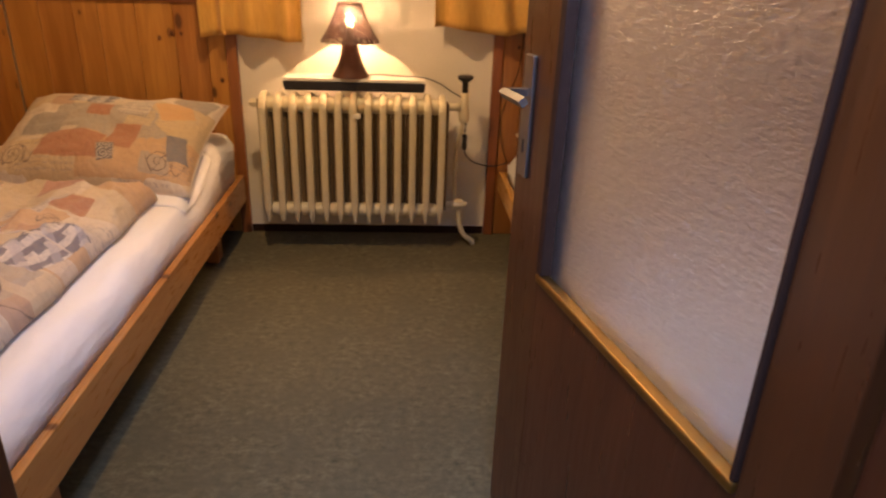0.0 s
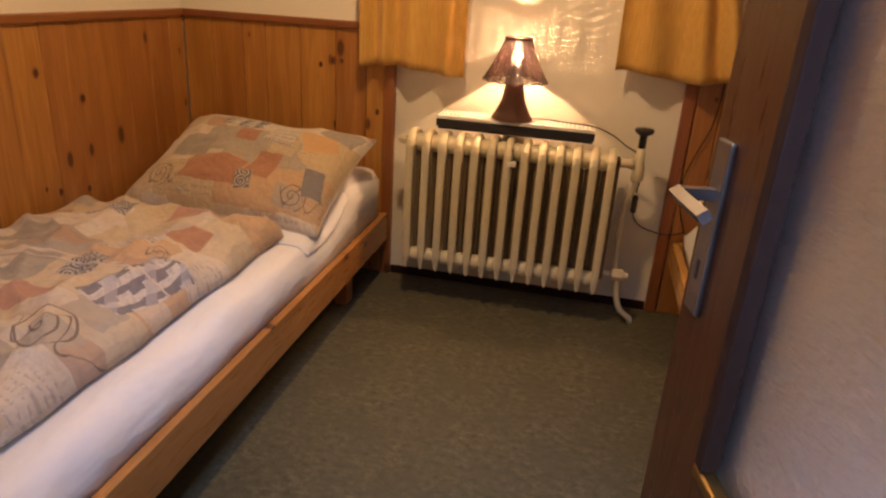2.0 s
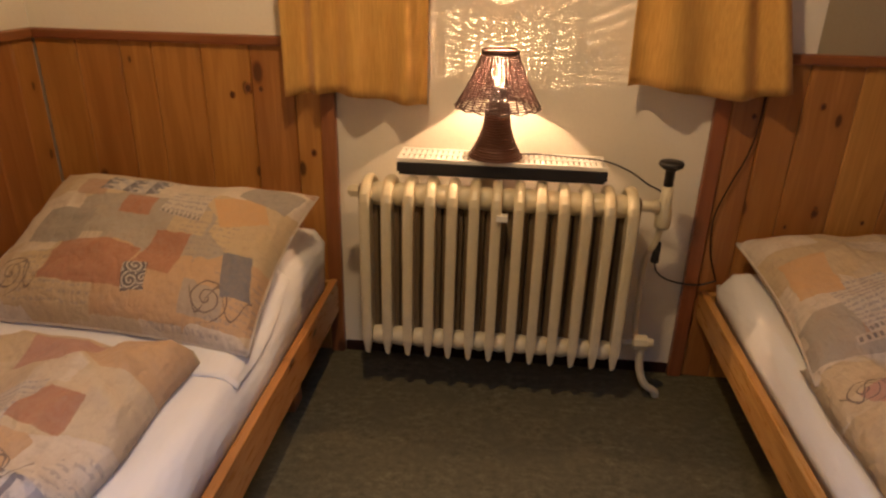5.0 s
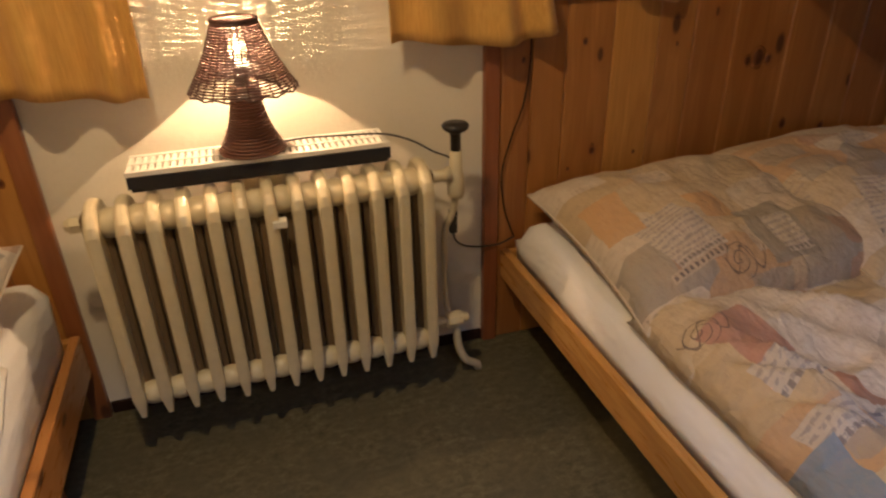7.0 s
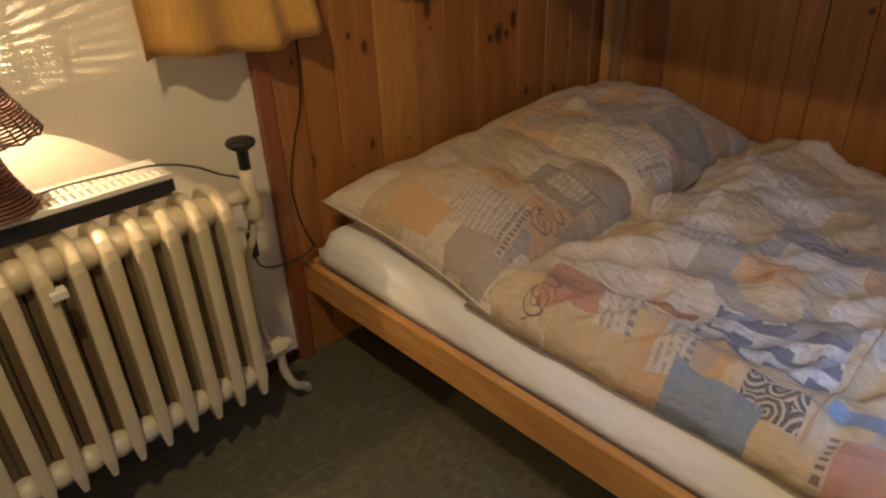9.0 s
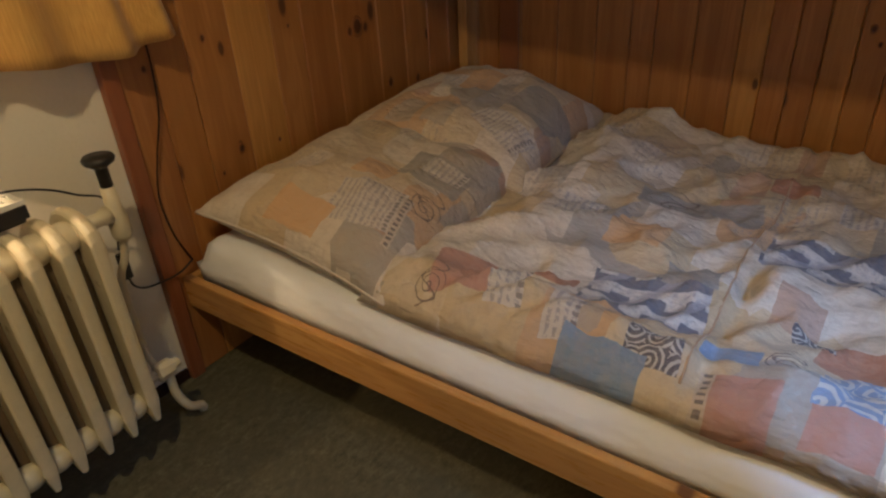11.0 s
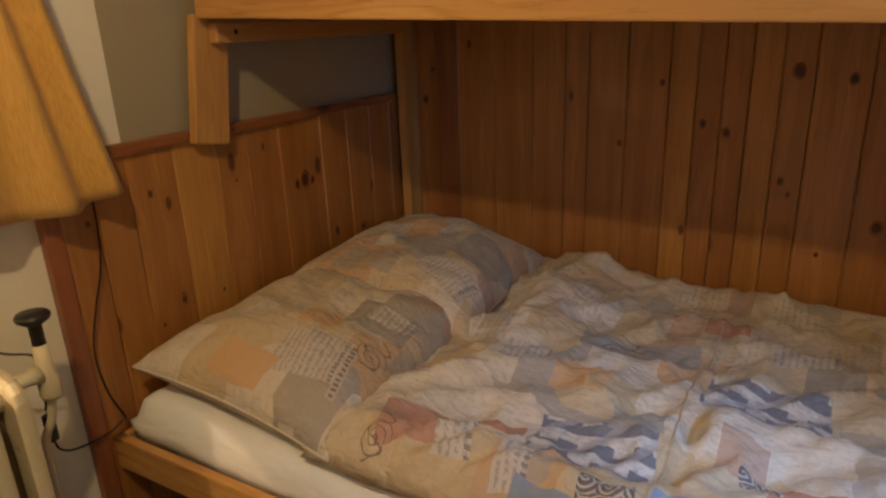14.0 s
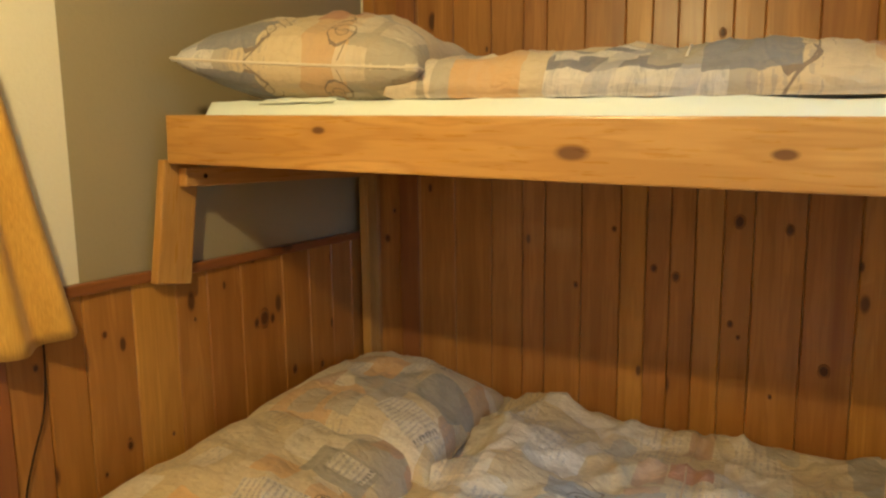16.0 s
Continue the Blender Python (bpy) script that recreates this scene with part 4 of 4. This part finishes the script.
part("cord", tube(smooth_path([(0.545, 2.675, 0.36), (0.515, 2.678, 0.45), (0.505, 2.68, 0.56), (0.53, 2.68, 0.66), (0.565, 2.68, 0.76), (0.578, 2.68, 0.86), (0.58, 2.68, 0.97)]), 0.0024, 6), DARK_BEAD, cable, smooth=True)


# ---- curtains ----
def curtain(label, x0, x1, z0, z1, waves, seed, hem, flare=0.0):
    """A short gathered curtain: a folded sheet with thickness, fuller towards the hem."""
    nu, nv = 72, 36
    def sheet(off):
        def fn(u, v):
            x = x0 + (x1 - x0 - flare * v) * u + 0.012 * math.sin(9 * u + seed) * (1 - v)
            z = z0 + (z1 - z0) * v + hem(u) * (1 - v) ** 3
            amp = 0.020 * (1 - 0.35 * v)
            y = FRONT - 0.082 - amp * math.sin(2 * math.pi * (waves * u + 0.18 * math.sin(4 * u + seed)) + seed) - 0.006 * noise.noise((u * 9, v * 3, seed)) + off
            return (x, y, z)
        return fn
    bm = slab(nu, nv, sheet(-0.0015), sheet(0.0015), (x1 - x0, z1 - z0))
    return tagged(part("curtain", bm, CURTAIN, smooth=True), label, "curtain", "curtains")


curtain("short ochre yellow cotton curtain hanging in folds", -0.765, -0.35, 0.882, 2.0, 4.0, 0.7, lambda u: 0.012 * math.sin(5 * u))
curtain("short ochre yellow cotton curtain with a wavy hem", 0.185, 0.640, 0.935, 2.0, 3.2, 2.1, lambda u: 0.014 * math.sin(6 * u + 1), 0.25)
tagged(part("curtain_rail", box(-0.80, 0.68, FRONT - 0.115, FRONT - 0.002, 1.998, 2.03, 0.004), RAIL_WOOD), "brown wooden curtain rail on the front wall", "curtain rail", kind="structure")

# ---- ceiling lamp ----
cl = thing("ceiling_light", "warm ceiling light hanging over the room", "ceiling light", m=pose(-0.33, 1.72, -0.02))
part("cord", tube([(0, 0, 2.27), (0, 0, CEIL + 0.008)], 0.004, 6), BLACK, cl)
part("ceiling_cap", lathe([(0.03, CEIL - 0.01), (0.05, CEIL + 0.008), (0.05, CEIL + 0.02)], 20), WHITE_TIN, cl)
# unseen shade, added to keep the room light off the ceiling
part("shade", lathe([(0.165, 2.165), (0.172, 2.168), (0.150, 2.215), (0.060, 2.285), (0.014, 2.29), (0.014, 2.284), (0.056, 2.279), (0.145, 2.209), (0.163, 2.169), (0.1645, 2.166)], 32), RAIL_WOOD, cl, "unseen brown shade added to block upward light", True)
part("socket", lathe([(0.02, 2.21), (0.022, 2.25), (0.012, 2.275)], 16), BLACK, cl)

# ---- door ----
HINGE, ANGLE = (0.474, 0.182), 102.3
door = thing("door_1", "open brown door with a frosted glass pane", "door", kind="structure", m=pose(HINGE[0], HINGE[1], 0, 0, 0, ANGLE))
DL, DT = 0.810, 0.04
GX0, GX1, GZ0, GZ1 = 0.105, 0.660, 0.660, 1.86
part("lock_stile", box(GX1, DL, -DT / 2, DT / 2, 0.012, 2.0, 0.003), DOOR_BROWN, door)
part("hinge_stile", box(0, GX0, -DT / 2, DT / 2, 0.012, 2.0, 0.003), DOOR_BROWN, door)
part("lower_panel", box(GX0, GX1, -DT / 2, DT / 2, 0.012, GZ0, 0.001), DOOR_BROWN, door)
part("top_rail", box(GX0, GX1, -DT / 2, DT / 2, GZ1, 2.0, 0.001), DOOR_BROWN, door)
pane = part("pane", box(GX0 + 0.004, GX1 - 0.004, -0.003, 0.003, GZ0 + 0.004, GZ1 - 0.004), GLASS, door, "frosted rippled glass pane")
pane.visible_shadow = False
for s in (-1, 1):
    ya, yb = sorted((s * 0.004, s * (DT / 2 + 0.006)))
    part("glazing_bead", box(GX0, GX0 + 0.008, ya, yb, GZ0 + 0.017, GZ1, 0.003), DARK_BEAD, door)
    part("glazing_bead", box(GX1 - 0.022, GX1, ya, yb, GZ0 + 0.017, GZ1, 0.003), DARK_BEAD, door)
    part("glazing_bead", box(GX0, GX1, ya, yb, GZ0, GZ0 + 0.016, 0.004), BRASS, door, "worn brass-coloured bottom bead")
    part("glazing_bead", box(GX0 + 0.017, GX1 - 0.023, ya, yb, GZ1 - 0.016, GZ1, 0.003), DARK_BEAD, door)
    handle = part("handle_plate", box(DL - 0.066, DL - 0.026, *sorted((s * DT / 2, s * (DT / 2 + 0.008))), 0.83, 1.05, 0.003), STEEL, door, "steel handle plate")
    part("lever", tube(smooth_path([(DL - 0.046, s * DT / 2, 0.985), (DL - 0.046, s * (DT / 2 + 0.045), 0.985), (DL - 0.052, s * (DT / 2 + 0.052), 0.985), (DL - 0.14, s * (DT / 2 + 0.052), 0.985)], 5), 0.0095, 4), STEEL, handle, "brushed steel lever")
    part("keyhole", box(DL - 0.050, DL - 0.042, *sorted((s * (DT / 2 + 0.0075), s * (DT / 2 + 0.0095))), 0.875, 0.90, 0.001), BLACK, handle)

# ---- panelling boards ----
rng = random.Random(4)
board_meshes = {}


def board_mesh(w, z0, z1, mat, key):
    """An upright tongue-and-groove board with chamfered front edges; its front looks along -y."""
    k = (key, round(w, 3))
    if k not in board_meshes:
        c, d = 0.0035, 0.016
        prof = [(-w / 2, 0), (-w / 2, -d + c), (-w / 2 + c, -d), (w / 2 - c, -d), (w / 2, -d + c), (w / 2, 0)]
        bm = bmesh.new()
        lo, hi = [bm.verts.new((x, y, z0)) for x, y in prof], [bm.verts.new((x, y, z1)) for x, y in prof]
        for i in range(6):
            bm.faces.new((lo[i], lo[(i + 1) % 6], hi[(i + 1) % 6], hi[i]))
        bm.faces.new(lo[::-1])
        bm.faces.new(hi)
        bmesh.ops.recalc_face_normals(bm, faces=bm.faces)
        board_meshes[k] = mesh_of(bm, mat)
    return board_meshes[k]


def panelling(wall, a, b, z0, z1, place, mat, key, widths, edges=()):
    """Boards from a to b: first those between the given edges, the rest of random widths."""
    s = a
    for e in edges:
        w = round(e - s, 3)
        part("board", board_mesh(w - 0.0015, z0, z1, mat, key), mat, wall, m=place(s + w / 2))
        s = e
    while s < b - 0.012:
        w = rng.choice(widths)
        if s + w > b - 0.03:
            w = round(b - s, 3)
        part("board", board_mesh(w - 0.0015, z0, z1, mat, key), mat, wall, m=place(s + w / 2))
        s += w


panelling(wall_front, LEFT + 0.018, BARE_L - 0.046, 0.003, DADO - 0.029, lambda s: pose(s, FRONT - 0.001, 0), PINE, "front", (0.10, 0.13, 0.135, 0.15))
panelling(wall_front, BARE_R + 0.043, RIGHT - 0.018, 0.003, DADO - 0.029, lambda s: pose(s, FRONT - 0.001, 0), PINE, "front", (0.115, 0.135, 0.14, 0.15), (0.59, 0.69, 0.831, 0.971, 1.086, 1.223, 1.421, 1.564, 1.70, 1.83))
panelling(wall_left, NEAR + 0.005, FRONT - 0.019, 0.003, DADO - 0.029, lambda s: pose(LEFT + 0.001, s, 0, 0, 0, 90), PINE, "left", (0.12, 0.14, 0.15))
panelling(wall_right, NEAR + 0.005, FRONT - 0.019, 0.003, CEIL - 0.004, lambda s: pose(RIGHT - 0.001, s, 0, 0, 0, -90), PINE, "right", (0.10, 0.13), (0.30, 0.43, 0.54, 0.68, 0.82, 0.975, 1.117, 1.262, 1.350, 1.434, 1.511, 1.590, 1.675, 1.81, 1.943, 2.028, 2.15, 2.30, 2.45, 2.54))

# dark knots that stand out on the boards
KNOT = plain("dark_pine_knot", (0.10, 0.032, 0.013), 0.35, 0.0, 60.0)
KNOT_RIM = plain("reddish_knot_rim", (0.30, 0.115, 0.032), 0.35, 0.0, 60.0)
knot_mesh = mesh_of(lathe([(1.0, 0.0), (0.9, 0.0006), (0.5, 0.0010), (0.12, 0.0007)], 12), KNOT, True)
rim_mesh = mesh_of(lathe([(1.0, 0.0), (0.8, 0.0004), (0.3, 0.0005)], 12), KNOT_RIM, True)


def knots(wall, place, spots):
    for across, z, size in spots:
        size *= 0.8
        part("knot_rim", rim_mesh, KNOT_RIM, wall, m=place(across, z) @ Matrix.Diagonal((size * 1.35, size * 1.9, 1.0, 1.0)))
        part("knot", knot_mesh, KNOT, wall, m=place(across, z) @ Matrix.Translation((0, 0, 0.0005)) @ Matrix.Diagonal((size * 0.8, size * 1.1, 1.0, 1.0)))


knots(wall_right, lambda y, z: pose(RIGHT - 0.0168, y, z) @ pose(0, 0, 0, 90, 0, -90), [(1.563, 0.952, 0.012), (1.491, 0.928, 0.014), (1.306, 1.118, 0.018), (1.164, 1.097, 0.014), (1.049, 0.664, 0.018), (1.350 - 0.03, 0.786, 0.010), (1.697, 1.080, 0.009), (1.828, 0.876, 0.010), (1.295, 0.744, 0.007), (1.194, 0.560, 0.007), (2.60, 1.006, 0.014), (2.565, 1.12, 0.009), (1.90, 1.66, 0.012), (1.38, 1.70, 0.012)])
knots(wall_front, lambda x, z: pose(x, FRONT - 0.0168, z) @ pose(0, 0, 0, 90), [(1.322, 0.813, 0.026), (1.285, 0.805, 0.014), (1.36, 0.805, 0.014), (0.743, 0.901, 0.009), (0.565, 0.867, 0.008), (0.791, 0.590, 0.012), (1.033, 0.874, 0.006), (1.621, 0.571, 0.014), (1.464, 0.596, 0.015), (0.931, 0.568, 0.006), (0.717, 0.542, 0.006), (-0.95, 0.866, 0.009), (-0.899, 0.887, 0.013), (-0.86, 0.886, 0.009), (-0.709, 0.698, 0.010)])
knots(wall_left, lambda y, z: pose(LEFT + 0.0168, y, z) @ pose(0, 0, 0, 90, 0, 90), [(1.888, 0.867, 0.014), (2.07, 0.763, 0.016), (2.045, 0.452, 0.012), (1.915, 0.476, 0.012), (1.857, 0.50, 0.008)])
